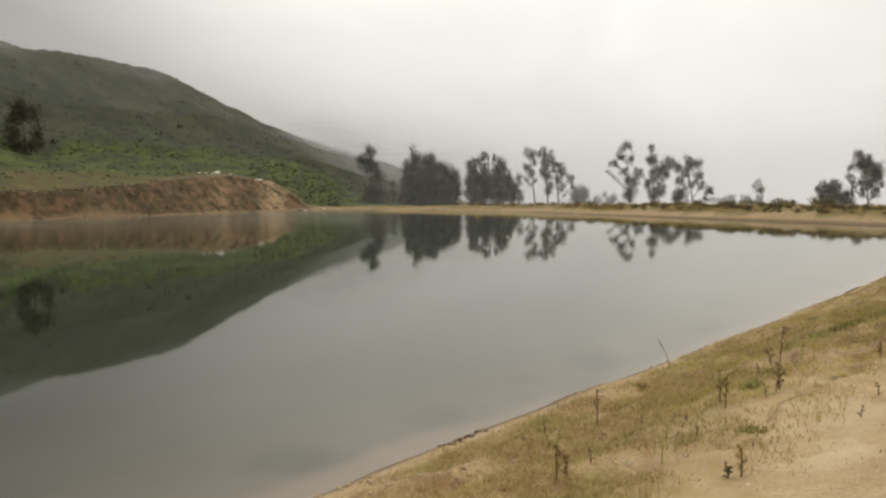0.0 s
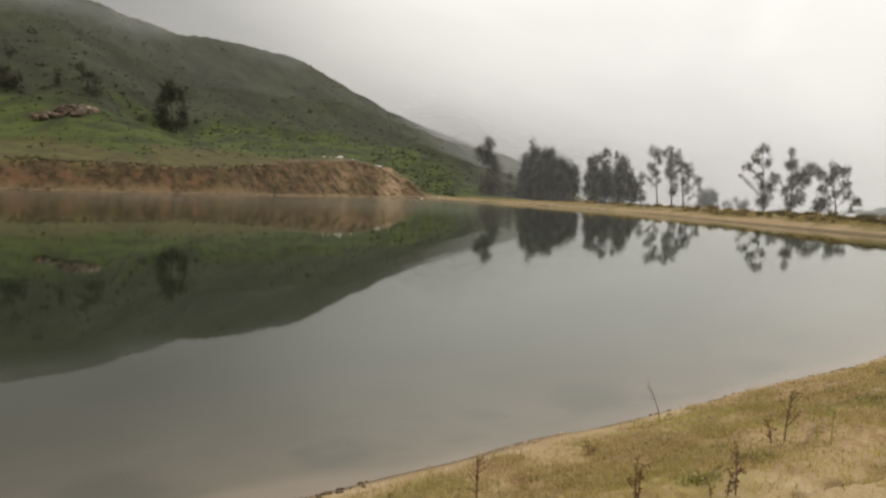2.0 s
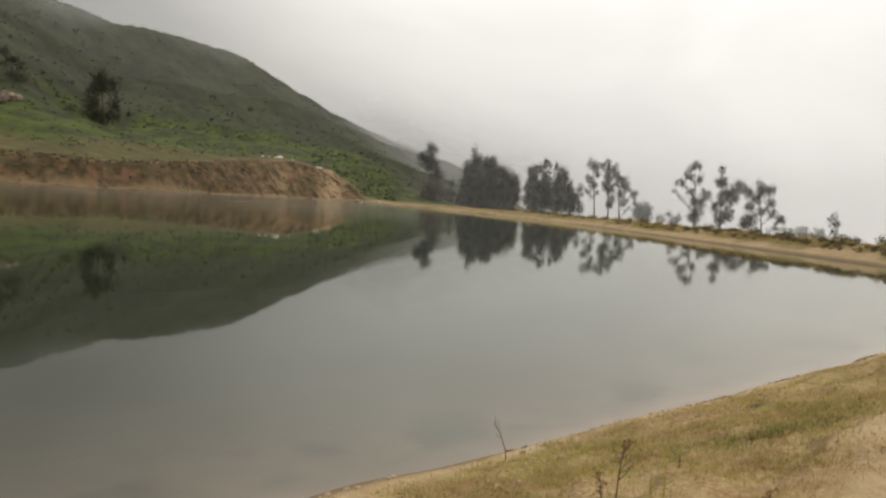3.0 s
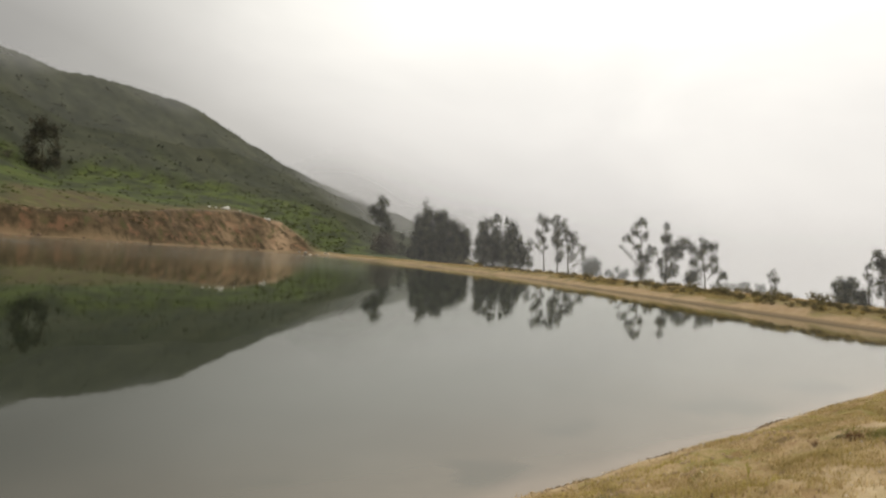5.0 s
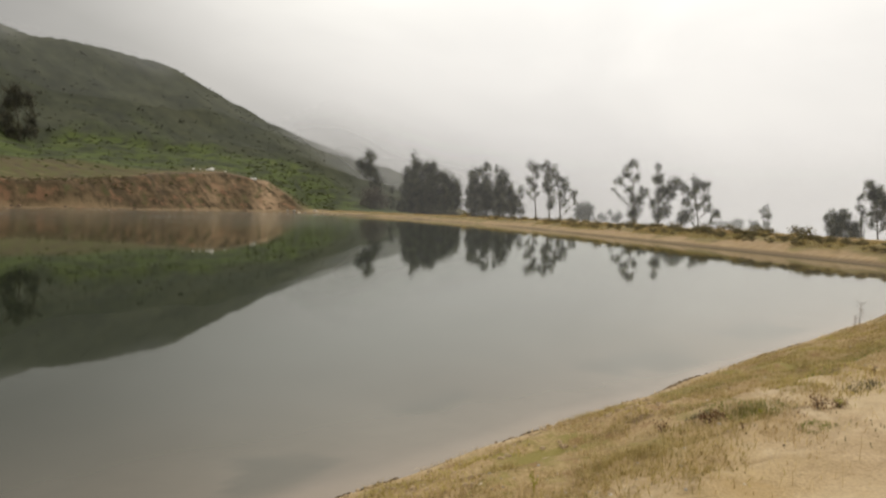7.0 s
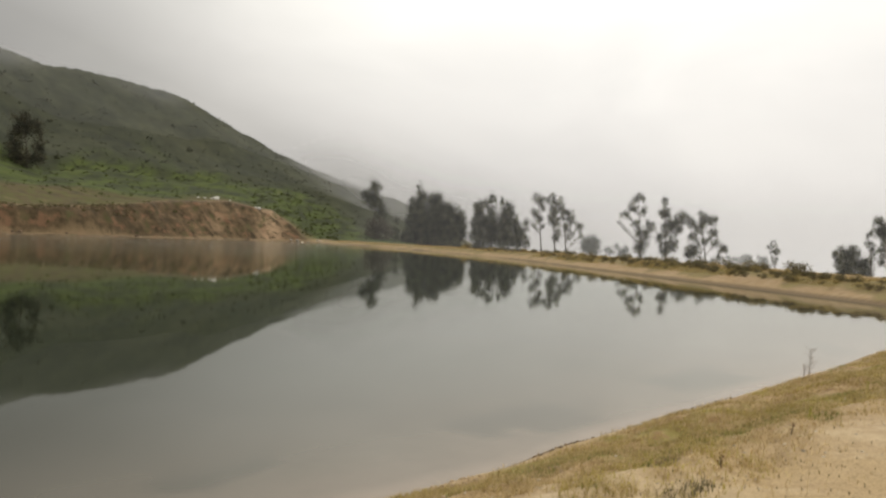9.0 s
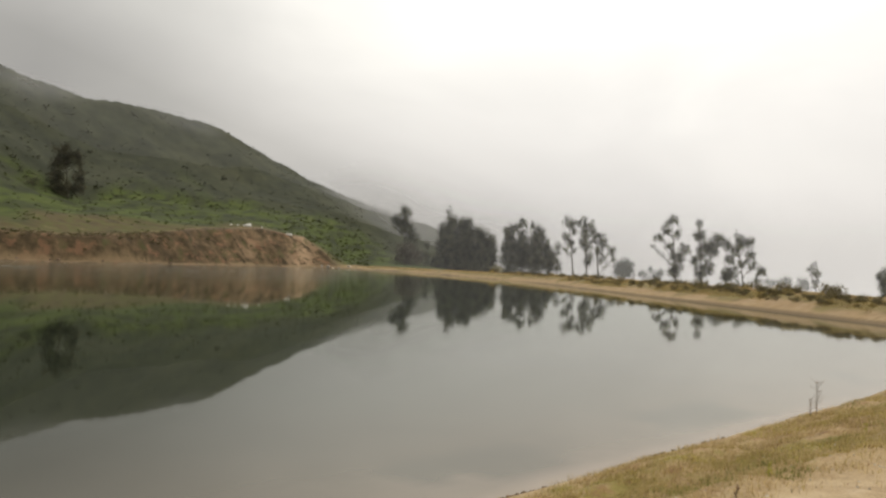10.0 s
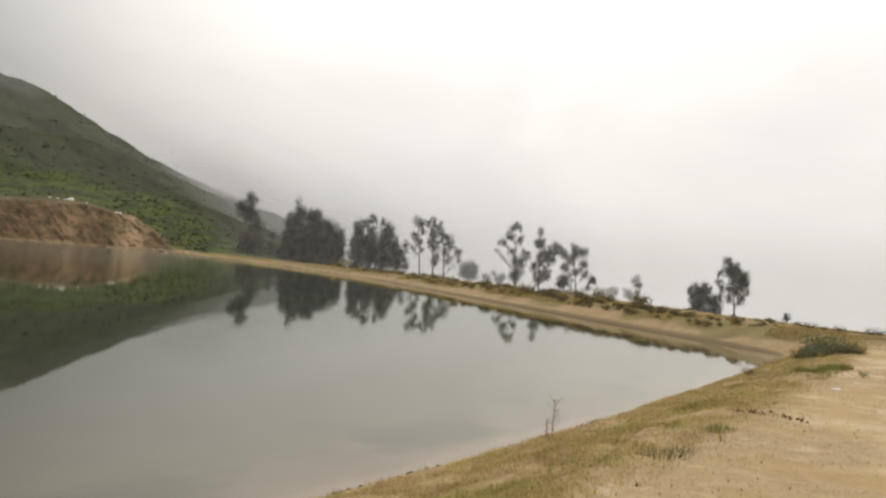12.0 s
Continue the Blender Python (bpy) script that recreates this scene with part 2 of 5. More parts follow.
def ground_material():
    m, t, b, out = material("bare_earth_grass_and_scrub", 0.95)
    p = place(t)
    fine, mid, broad = grain(t, p, 55, 5, 0.65), grain(t, p, 4.5, 5, 0.6), grain(t, p, 0.5, 4, 0.55)
    patch = grain(t, p, 2.1, 5, 0.7, 0.5)
    earth = ramped(t, mid, [(0.3, (0.32, 0.232, 0.128)), (0.5, (0.38, 0.275, 0.155)), (0.7, (0.44, 0.325, 0.196))])
    earth = mix_rgb(t, sharpen(t, broad, 0.4, 0.7), earth, (0.42, 0.305, 0.155))
    earth = mix_rgb(t, math_node(t, "MULTIPLY", sharpen(t, patch, 0.52, 0.70), 0.45), earth, (0.33, 0.23, 0.12))
    earth = mix_rgb(t, 0.75, earth, ramped(t, fine, [(0.32, (0.45, 0.43, 0.41)), (0.48, (0.95, 0.95, 0.95)), (0.7, (1.35, 1.34, 1.33))]), "MULTIPLY")
    # pale dusty patches and brown scuffs on the trodden ground
    earth = mix_rgb(t, math_node(t, "MULTIPLY", sharpen(t, grain(t, place(t, 1, 1, 1), 1.1, 6, 0.72), 0.54, 0.64), 0.55), earth, (0.56, 0.45, 0.30))
    earth = mix_rgb(t, math_node(t, "MULTIPLY", sharpen(t, grain(t, p, 7.5, 5, 0.7), 0.56, 0.66), 0.5), earth, (0.23, 0.155, 0.075))
    earth = mix_rgb(t, math_node(t, "MULTIPLY", sharpen(t, grain(t, p, 16, 4, 0.7), 0.60, 0.68), 0.55), earth, (0.19, 0.135, 0.07))
    earth = mix_rgb(t, math_node(t, "MULTIPLY", sharpen(t, grain(t, p, 0.55, 5, 0.65, 0.4), 0.50, 0.62), 0.5), earth, (0.56, 0.44, 0.275))
    earth = mix_rgb(t, math_node(t, "MULTIPLY", sharpen(t, grain(t, place(t, 1, 1, 0.9), 0.8, 6, 0.7, 0.3), 0.54, 0.62), 0.55), earth, (0.36, 0.245, 0.105))
    straw_grain = grain(t, place(t, 1, 1, 0.4), 26, 6, 0.75)
    straw = ramped(t, straw_grain, [(0.3, (0.14, 0.098, 0.045)), (0.48, (0.315, 0.215, 0.10)), (0.7, (0.52, 0.39, 0.21))])
    straw = mix_rgb(t, math_node(t, "MULTIPLY", sharpen(t, grain(t, p, 0.8, 6, 0.7), 0.5, 0.58), 0.85), straw, (0.20, 0.170, 0.040))
    straw = mix_rgb(t, math_node(t, "MULTIPLY", sharpen(t, grain(t, p, 1.9, 6, 0.7), 0.53, 0.60), 0.75), straw, (0.22, 0.125, 0.055))
    straw_fac = math_node(t, "MULTIPLY", mask(t, "straw"), sharpen(t, math_node(t, "ADD", patch, math_node(t, "MULTIPLY", mask(t, "straw"), 0.35)), 0.5, 0.8), clamp=True)
    near = mix_rgb(t, straw_fac, earth, straw)
    # shade of the little ledges, painted dark brown on their steep faces
    near = mix_rgb(t, math_node(t, "MULTIPLY", mask(t, "ledge_shade"), sharpen(t, patch, 0.42, 0.56)), near, (0.15, 0.098, 0.05))
    # weedy sward on the dam's upper face, browner earth below it
    near = mix_rgb(t, math_node(t, "MULTIPLY", mask(t, "dam_face"), 0.6), near, ramped(t, patch, [(0.35, (0.20, 0.13, 0.065)), (0.65, (0.36, 0.25, 0.14))]))
    sward = ramped(t, straw_grain, [(0.3, (0.085, 0.072, 0.028)), (0.5, (0.20, 0.162, 0.062)), (0.7, (0.34, 0.27, 0.12))])
    sward = mix_rgb(t, math_node(t, "MULTIPLY", sharpen(t, grain(t, p, 0.9, 5, 0.7), 0.48, 0.6), 0.7), sward, (0.15, 0.105, 0.055))
    near = mix_rgb(t, math_node(t, "MULTIPLY", mask(t, "sward"), 0.9), near, sward)
    # damp rim at the waterline
    near = mix_rgb(t, mask(t, "damp"), near, (0.13, 0.09, 0.05))
    # red earth cliff
    clay_grain = grain(t, place(t, 0.8, 0.8, 0.7), 0.34, 6, 0.62, 0.15)
    clay = ramped(t, clay_grain, [(0.30, (0.045, 0.033, 0.017)), (0.43, (0.068, 0.048, 0.024)), (0.55, (0.105, 0.072, 0.038)), (0.64, (0.155, 0.104, 0.056)), (0.74, (0.23, 0.16, 0.095))])
    strata = grain(t, place(t, 0.03, 0.03, 1.0), 0.8, 5, 0.7)
    clay = mix_rgb(t, 0.4, clay, ramped(t, strata, [(0.36, (0.55, 0.55, 0.55)), (0.62, (1.3, 1.25, 1.2))]), "MULTIPLY")
    red = sharpen(t, grain(t, p, 0.17, 4, 0.65), 0.55, 0.62)
    clay = mix_rgb(t, math_node(t, "MULTIPLY", red, 0.6), clay, (0.20, 0.107, 0.06))
    clay = mix_rgb(t, math_node(t, "MULTIPLY", mask(t, "pale"), sharpen(t, clay_grain, 0.4, 0.52)), clay, (0.40, 0.275, 0.165))
    clay = mix_rgb(t, math_node(t, "MULTIPLY", sharpen(t, grain(t, place(t, 1.3, 1.0, 1.0), 0.13, 5, 0.65), 0.55, 0.66), 0.75), clay, (0.075, 0.072, 0.026))
    # paler trodden ledge along the cliff's foot
    clay = mix_rgb(t, math_node(t, "MULTIPLY", mask(t, "ledge"), sharpen(t, clay_grain, 0.36, 0.5)), clay, (0.20, 0.142, 0.078))
    colour = mix_rgb(t, mask(t, "clay"), near, clay)
    # grazed terrace over the cliff
    terrace = ramped(t, grain(t, place(t, 1, 1, 0.5), 0.16, 6, 0.65), [(0.3, (0.042, 0.038, 0.016)), (0.46, (0.088, 0.066, 0.029)), (0.57, (0.080, 0.080, 0.022)), (0.72, (0.15, 0.105, 0.055))])
    colour = mix_rgb(t, mask(t, "terrace"), colour, terrace)
    # meadow above it
    turf_grain = grain(t, place(t, 1, 0.5, 1), 0.13, 6, 0.68)
    turf = ramped(t, turf_grain, [(0.3, (0.020, 0.024, 0.011)), (0.45, (0.037, 0.044, 0.014)), (0.58, (0.060, 0.080, 0.014)), (0.75, (0.092, 0.092, 0.032))])
    colour = mix_rgb(t, mask(t, "meadow"), colour, turf)
    # scrub on the mountain
    scrub_grain = grain(t, place(t, 1, 1, 0.6), 0.10, 7, 0.72)
    scrub = ramped(t, scrub_grain, [(0.3, (0.020, 0.023, 0.013)), (0.5, (0.036, 0.040, 0.020)), (0.7, (0.060, 0.063, 0.032))])
    scrub = mix_rgb(t, math_node(t, "MULTIPLY", sharpen(t, grain(t, p, 0.02, 3, 0.5), 0.5, 0.7), 0.5), scrub, (0.075, 0.075, 0.036))
    colour = mix_rgb(t, mask(t, "brush"), colour, scrub)
    # sandy bed under water
    colour = mix_rgb(t, mask(t, "bed"), colour, (0.16, 0.115, 0.07))
    t.links.new(colour, b.inputs["Base Color"])
    relief = math_node(t, "ADD", fine, math_node(t, "MULTIPLY", mid, math_node(t, "ADD", 0.05, math_node(t, "MULTIPLY", mask(t, "straw"), 1.6))))
    bump(t, b, relief, 0.5, 0.016)
    return m


def water_material():
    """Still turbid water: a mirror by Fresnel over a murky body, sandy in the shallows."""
    m = bpy.data.materials.new("still_water")
    m.use_nodes = True
    t = m.node_tree
    t.nodes.clear()
    out = node(t, "ShaderNodeOutputMaterial")
    p = place(t)
    ripple = node(t, "ShaderNodeBump", Strength=0.03, Distance=0.02)
    t.links.new(grain(t, p, 1.1, 3, 0.5), ripple.inputs["Height"])
    gloss, body, mix, fresnel = node(t, "ShaderNodeBsdfGlossy"), node(t, "ShaderNodeBsdfDiffuse"), node(t, "ShaderNodeMixShader"), node(t, "ShaderNodeFresnel", IOR=1.42)
    gloss.inputs[0].default_value = (0.97, 0.985, 0.95, 1)
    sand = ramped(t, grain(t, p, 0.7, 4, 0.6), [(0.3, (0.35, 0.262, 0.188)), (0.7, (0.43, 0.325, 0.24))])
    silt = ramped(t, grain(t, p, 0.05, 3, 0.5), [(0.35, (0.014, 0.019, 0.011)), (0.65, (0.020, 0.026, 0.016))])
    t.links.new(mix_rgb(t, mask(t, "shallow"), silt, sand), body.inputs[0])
    # a light wind band roughens the water before the far cliff
    t.links.new(math_node(t, "ADD", math_node(t, "MULTIPLY", mask(t, "ruffle"), 0.13), 0.028), gloss.inputs["Roughness"])
    t.links.new(ripple.outputs[0], gloss.inputs["Normal"])
    t.links.new(fresnel.outputs[0], mix.inputs[0])
    t.links.new(body.outputs[0], mix.inputs[1])
    t.links.new(gloss.outputs[0], mix.inputs[2])
    t.links.new(mix.outputs[0], out.inputs[0])
    return m


def plain(name, dark, light, scale=6, rough=0.9, relief=0.0, island=False):
    """A two-tone grained surface; island varies each loose piece."""
    m, t, b, out = material(name, rough)
    g = grain(t, place(t), scale, 5, 0.6)
    c = ramped(t, g, [(0.3, dark), (0.7, light)])
    if island:
        geo = node(t, "ShaderNodeNewGeometry")
        c = mix_rgb(t, 0.8, c, ramped(t, geo.outputs["Random Per Island"], [(0.0, (0.5, 0.5, 0.5)), (0.6, (1, 1, 1)), (1.0, (1.55, 1.45, 1.3))]), "MULTIPLY")
    t.links.new(c, b.inputs["Base Color"])
    if relief:
        bump(t, b, g, 0.6, relief)
    return m


def leaf_material(name, dark, light, through_light=0.25, clumps=0.0):
    m, t, b, out = material(name, 0.7)
    geo = node(t, "ShaderNodeNewGeometry")
    c = ramped(t, geo.outputs["Random Per Island"], [(0.0, dark), (1.0, light)])
    if clumps:
        c = mix_rgb(t, 1.0, c, ramped(t, grain(t, place(t), clumps, 3, 0.6), [(0.36, (0.45, 0.45, 0.48)), (0.5, (0.95, 0.95, 0.95)), (0.64, (1.75, 1.72, 1.45))]), "MULTIPLY")
    t.links.new(c, b.inputs["Base Color"])
    tr = node(t, "ShaderNodeBsdfTranslucent")
    t.links.new(c, tr.inputs[0])
    mix = node(t, "ShaderNodeMixShader")
    mix.inputs[0].default_value = through_light
    t.links.new(b.outputs[0], mix.inputs[1])
    t.links.new(tr.outputs[0], mix.inputs[2])
    t.links.new(mix.outputs[0], out.inputs[0])
    return m


def mist_material():
    m = bpy.data.materials.new("cloud_and_mist")
    m.use_nodes = True
    t = m.node_tree
    t.nodes.clear()
    out = node(t, "ShaderNodeOutputMaterial")
    # droplets scatter the light of the whole sky, from before and behind the sheet
    up, down = node(t, "ShaderNodeCombineXYZ", Z=1.0), node(t, "ShaderNodeCombineXYZ", Z=-1.0)
    body, glow = node(t, "ShaderNodeBsdfDiffuse"), node(t, "ShaderNodeBsdfTranslucent")
    for lobe, way in ((body, up), (glow, down)):
        lobe.inputs[0].default_value = (0.40, 0.396, 0.39, 1)
        t.links.new(way.outputs[0], lobe.inputs["Normal"])
    cloud = node(t, "ShaderNodeAddShader")
    t.links.new(body.outputs[0], cloud.inputs[0])
    t.links.new(glow.outputs[0], cloud.inputs[1])
    clear = node(t, "ShaderNodeBsdfTransparent")
    mix = node(t, "ShaderNodeMixShader")
    t.links.new(mask(t, "veil"), mix.inputs[0])
    t.links.new(clear.outputs[0], mix.inputs[1])
    t.links.new(cloud.outputs[0], mix.inputs[2])
    t.links.new(mix.outputs[0], out.inputs[0])
    return m


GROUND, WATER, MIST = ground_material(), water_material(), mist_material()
BARK = plain("grey_brown_bark", (0.05, 0.042, 0.034), (0.13, 0.115, 0.095), 3, 0.9)
# leaf tone raised, so part of the distance haze sits in the colour
EUCALYPT = leaf_material("dull_grey_green_leaves", (0.044, 0.047, 0.031), (0.108, 0.112, 0.076), 0.25, clumps=0.28)
DRY_LEAF = leaf_material("brown_half_dry_leaves", (0.075, 0.062, 0.045), (0.14, 0.115, 0.085), 0.25)
# distance haze is mixed into this pale leaf colour
HAZY_LEAF = leaf_material("haze_paled_leaves", (0.10, 0.112, 0.105), (0.19, 0.205, 0.19), 0.3)
SCRUB_LEAF = leaf_material("dark_scrub_leaves", (0.040, 0.044, 0.024), (0.086, 0.087, 0.047), 0.3)
MEADOW_LEAF = leaf_material("green_bush_leaves", (0.052, 0.063, 0.019), (0.108, 0.12, 0.034), 0.35)
# lightened and greyed to carry the haze before the slope
SLOPE_LEAF = leaf_material("hazed_brown_green_leaves", (0.062, 0.060, 0.043), (0.125, 0.118, 0.082), 0.3, clumps=0.28)
CREST_LEAF = leaf_material("olive_brown_shrub_leaves", (0.085, 0.072, 0.036), (0.23, 0.195, 0.098), 0.35)
AGAVE = leaf_material("blue_green_blades", (0.11, 0.125, 0.065), (0.23, 0.25, 0.14), 0.4)
STRAW = leaf_material("dry_straw_blades", (0.32, 0.225, 0.095), (0.60, 0.46, 0.235), 0.5)
OLIVE = leaf_material("olive_grass_blades", (0.255, 0.195, 0.07), (0.485, 0.375, 0.145), 0.5)
GREEN = leaf_material("fresh_green_blades", (0.14, 0.145, 0.03), (0.28, 0.275, 0.075), 0.5)
DRY_STEM = plain("dark_dry_stem", (0.07, 0.048, 0.032), (0.155, 0.108, 0.072), 60, 0.9)
RUST_LEAF = leaf_material("rust_brown_dry_leaves", (0.10, 0.05, 0.022), (0.24, 0.125, 0.055), 0.2)
YELLOW = leaf_material("yellowed_grass_blades", (0.32, 0.255, 0.06), (0.52, 0.43, 0.13), 0.5)
YELLOW_STEM = leaf_material("yellow_green_stalks", (0.30, 0.29, 0.04), (0.48, 0.45, 0.09), 0.3)
STONE = plain("pale_weathered_stone", (0.30, 0.26, 0.20), (0.55, 0.50, 0.42), 9, 0.9, 0.02, island=True)
WHITE_STONE = plain("whitish_rock", (0.45, 0.43, 0.38), (0.68, 0.66, 0.60), 1.5, 0.85, 0.05)
BROWN_ROCK = plain("reddish_brown_rock", (0.06, 0.043, 0.030), (0.18, 0.13, 0.092), 0.6, 0.9, 0.15, island=True)
PALE_ROCK = plain("dusty_pink_rock", (0.11, 0.085, 0.065), (0.26, 0.20, 0.16), 0.6, 0.9, 0.15, island=True)
CRUMBLE = plain("crumbled_dry_earth", (0.28, 0.20, 0.115), (0.46, 0.35, 0.22), 14, 0.95, 0.01)
DARK_CLOD = plain("dark_damp_clod", (0.085, 0.058, 0.036), (0.19, 0.135, 0.085), 14, 0.95, 0.01, island=True)


# ---- mesh helpers ----
def mesh_of(name, verts, faces, mats):
    me = bpy.data.meshes.new(name)
    me.from_pydata([tuple(v) for v in verts], [], faces)
    for m in mats if isinstance(mats, (list, tuple)) else [mats]:
        me.materials.append(m)
    me.update()
    return me


def grid_mesh(name, co, mat):
    """A sheet from an array of points, rows by columns."""
    n, m = co.shape[:2]
    i = np.arange((n - 1) * (m - 1))
    a = i // (m - 1) * m + i % (m - 1)
    quads = np.stack([a, a + 1, a + m + 1, a + m], 1)
    me = bpy.data.meshes.new(name)
    me.vertices.add(n * m)
    me.vertices.foreach_set("co", co.reshape(-1).astype(np.float32))
    me.loops.add(len(quads) * 4)
    me.loops.foreach_set("vertex_index", quads.reshape(-1).astype(np.int32))
    me.polygons.add(len(quads))
    me.polygons.foreach_set("loop_start", (np.arange(len(quads)) * 4).astype(np.int32))
    me.polygons.foreach_set("use_smooth", np.ones(len(quads), bool))
    me.materials.append(mat)
    me.update(calc_edges=True)
    return me


def add_mask(me, name, values):
    me.attributes.new(name, "FLOAT", "POINT").data.foreach_set("value", np.clip(values, 0, 1).reshape(-1).astype(np.float32))


def tube(points, radii, sides=7):
    """Verts and faces of a tapered tube along points."""
    verts, faces = [], []
    for k, (p, r) in enumerate(zip(points, radii)):
        a = Vector(points[min(k + 1, len(points) - 1)]) - Vector(points[max(k - 1, 0)])
        q = a.to_track_quat("Z", "Y")
        for j in range(sides):
            u = 2 * math.pi * j / sides
            verts.append(Vector(p) + q @ Vector((r * math.cos(u), r * math.sin(u), 0)))
    for k in range(len(points) - 1):
        for j in range(sides):
            a, b = k * sides + j, k * sides + (j + 1) % sides
            faces.append((a, b, b + sides, a + sides))
    faces.append(tuple(range(sides))[::-1])
    faces.append(tuple(range((len(points) - 1) * sides, len(points) * sides)))
    return verts, faces


def leaf_mesh(name, centres, sizes, rng, mat, droop=0.3, slim=0.6):
    """Many small folded leaf sprays at the centres given."""
    n = len(centres)
    d = rng.normal(size=(n, 3))
    d[:, 2] -= droop
    d /= np.linalg.norm(d, axis=1)[:, None] + 1e-9
    e = np.cross(d, rng.normal(size=(n, 3)))
    e /= np.linalg.norm(e, axis=1)[:, None] + 1e-9
    s = np.asarray(sizes)[:, None]
    c = np.asarray(centres)
    up = np.cross(d, e) * s * 0.15
    v = np.stack([c - d * s * 0.5, c + e * s * slim * 0.5 + up, c + d * s * 0.5, c - e * s * slim * 0.5 + up], 1).reshape(-1, 3)
    me = bpy.data.meshes.new(name)
    me.vertices.add(4 * n)
    me.vertices.foreach_set("co", v.reshape(-1).astype(np.float32))
    base = np.arange(n)[:, None] * 4
    loops = np.concatenate([base + np.array([[0, 1, 2]]), base + np.array([[0, 2, 3]])], 1).reshape(-1)
    me.loops.add(len(loops))
    me.loops.foreach_set("vertex_index", loops.astype(np.int32))
    me.polygons.add(2 * n)
    me.polygons.foreach_set("loop_start", (np.arange(2 * n) * 3).astype(np.int32))
    me.materials.append(mat)
    me.update(calc_edges=True)
    return me


def part(name, me, parent, label=""):
    ob = new(name, me)
    ob.parent = parent
    return tagged(ob, label)


def empty(name, x, y, z, label, category, group=""):
    ob = new(name)
    ob.empty_display_size = 0.2
    ob.location = (x, y, z)
    return tagged(ob, label, category, group)


# ---- ground, one sheet ----
def build_ground():
    az = np.radians(np.concatenate([np.arange(-180, -50, 2.5), np.arange(-50, -11, 0.19), np.arange(-11, 14, 0.25), np.arange(14, 46, 0.18), np.arange(46, 60, 0.25), np.arange(60, 180.1, 2.5)]))
    rr = np.concatenate([np.geomspace(0.02, 5, 36), np.arange(5.1, 17, 0.085), np.arange(17.1, 32, 0.13), np.arange(32.2, 62, 0.2), np.arange(62.2, 110, 0.4), np.arange(110.5, 175, 1.0), np.arange(176, 322, 0.78), np.arange(323, 340, 1.5), np.arange(343, 570, 3), np.geomspace(580, 4500, 30)])
    spin, turn = np.meshgrid(rr, az, indexing="ij")
    x, y = -3 + spin * np.sin(turn), -3 + spin * np.cos(turn)
    z = height(x, y)
    me = grid_mesh("ground", np.stack([x, y, z], -1), GROUND)
    s = shore_distance(x, y)
    R, b = np.hypot(x - HEART[0], y - HEART[1]), np.degrees(np.arctan2(x - HEART[0], y - HEART[1]))
    deep = smooth(70, 130, R)
    far = smooth(-11.5, -13.0, b) * smooth(-150, -110, b) * deep
    behind = smooth(7, -6, b) * smooth(-150, -110, b) * deep
    n1, n2, n3 = fbm(x, y, 3.0, 61, 4), fbm(x, y, 22, 67, 4), fbm(x, y, 8, 71, 3)
    near_bank = smooth(0.15, 0.6, s) * smooth(3.9, 2.5, s + n1 * 1.3)
    dam_far = np.maximum(smooth(43, 50, y) * smooth(1.5, 2.9, s + n1 * 2), smooth(33, 37, x) * smooth(37, 42, y) * smooth(1.5, 3.5, s + n1 * 2)) * 0.95
    straw = np.maximum(near_bank * (1 - 0.8 * smooth(38, 46, y)), dam_far)
    add_mask(me, "straw", np.maximum(straw, 0.35 * smooth(9, 13, s)))
    on_dam = np.maximum(smooth(41, 46, y), smooth(30, 33.5, x) * smooth(35, 40, y))
    add_mask(me, "dam_face", on_dam * smooth(0.2, 0.5, s) * smooth(12, 9, s))
    add_mask(me, "sward", on_dam * smooth(1.2 - 0.5 * smooth(58, 50, y), 2.1 - 0.6 * smooth(58, 50, y), s + n1 * 1.8 + fbm(x, y, 0.8, 63, 2) * 0.6) * (1 - 0.75 * smooth(3.5, 6, s)))
    add_mask(me, "damp", smooth(0.30 + 0.25 * smooth(40, 50, y), 0.05 + 0.2 * smooth(40, 50, y), s) * (0.8 + 0.1 * smooth(40, 46, y)) * (s > -3))
    # painted shade follows the step face of each ledge
    phase = ledge_phase(x, y, s)
    add_mask(me, "ledge_shade", 0.85 * smooth(0.34, 0.40, phase) * smooth(0.54, 0.48, phase) * smooth(0.5, 1.0, s) * smooth(3.7, 2.9, s) * smooth(42, 36, y))
    add_mask(me, "bed", (s < 0.02) * 1.0)
    lip = np.interp(b, [-60, -28, -22, -15, -13], [7.0, 8.0, 20.0, 19.0, 8.0])
    clay = far * smooth(lip + 3 + n3 * 5, lip - 1 + n3 * 5, s)
    add_mask(me, "clay", clay)
    add_mask(me, "pale", 0.7 * np.exp(-((b + 15.3) / 1.0) ** 2) + 0.25 * np.exp(-((b + 19.5) / 1.3) ** 2))
    add_mask(me, "ledge", 0.75 * smooth(0.3, 0.8, s) * smooth(2.9 + n1, 2.0 + n1, s))
    add_mask(me, "terrace", far * smooth(lip - 1 + n3 * 5, lip + 3 + n3 * 5, s))
    open_land = smooth(24 + n2 * 24, 40 + n2 * 24, s)
    strip = smooth(7, 11, s + n1 * 3)
    green = far * np.maximum(open_land, smooth(-20, -16, b) * smooth(20, 26, s + n2 * 8)) + np.clip(behind - far, 0, 1) * strip
    add_mask(me, "meadow", green)
    add_mask(me, "brush", behind * smooth(70, 96, s + n2 * 34))
    tagged(new("ground", me), "sandy bank, dam, red earth cliff and scrubby hillside", "ground", kind="structure")


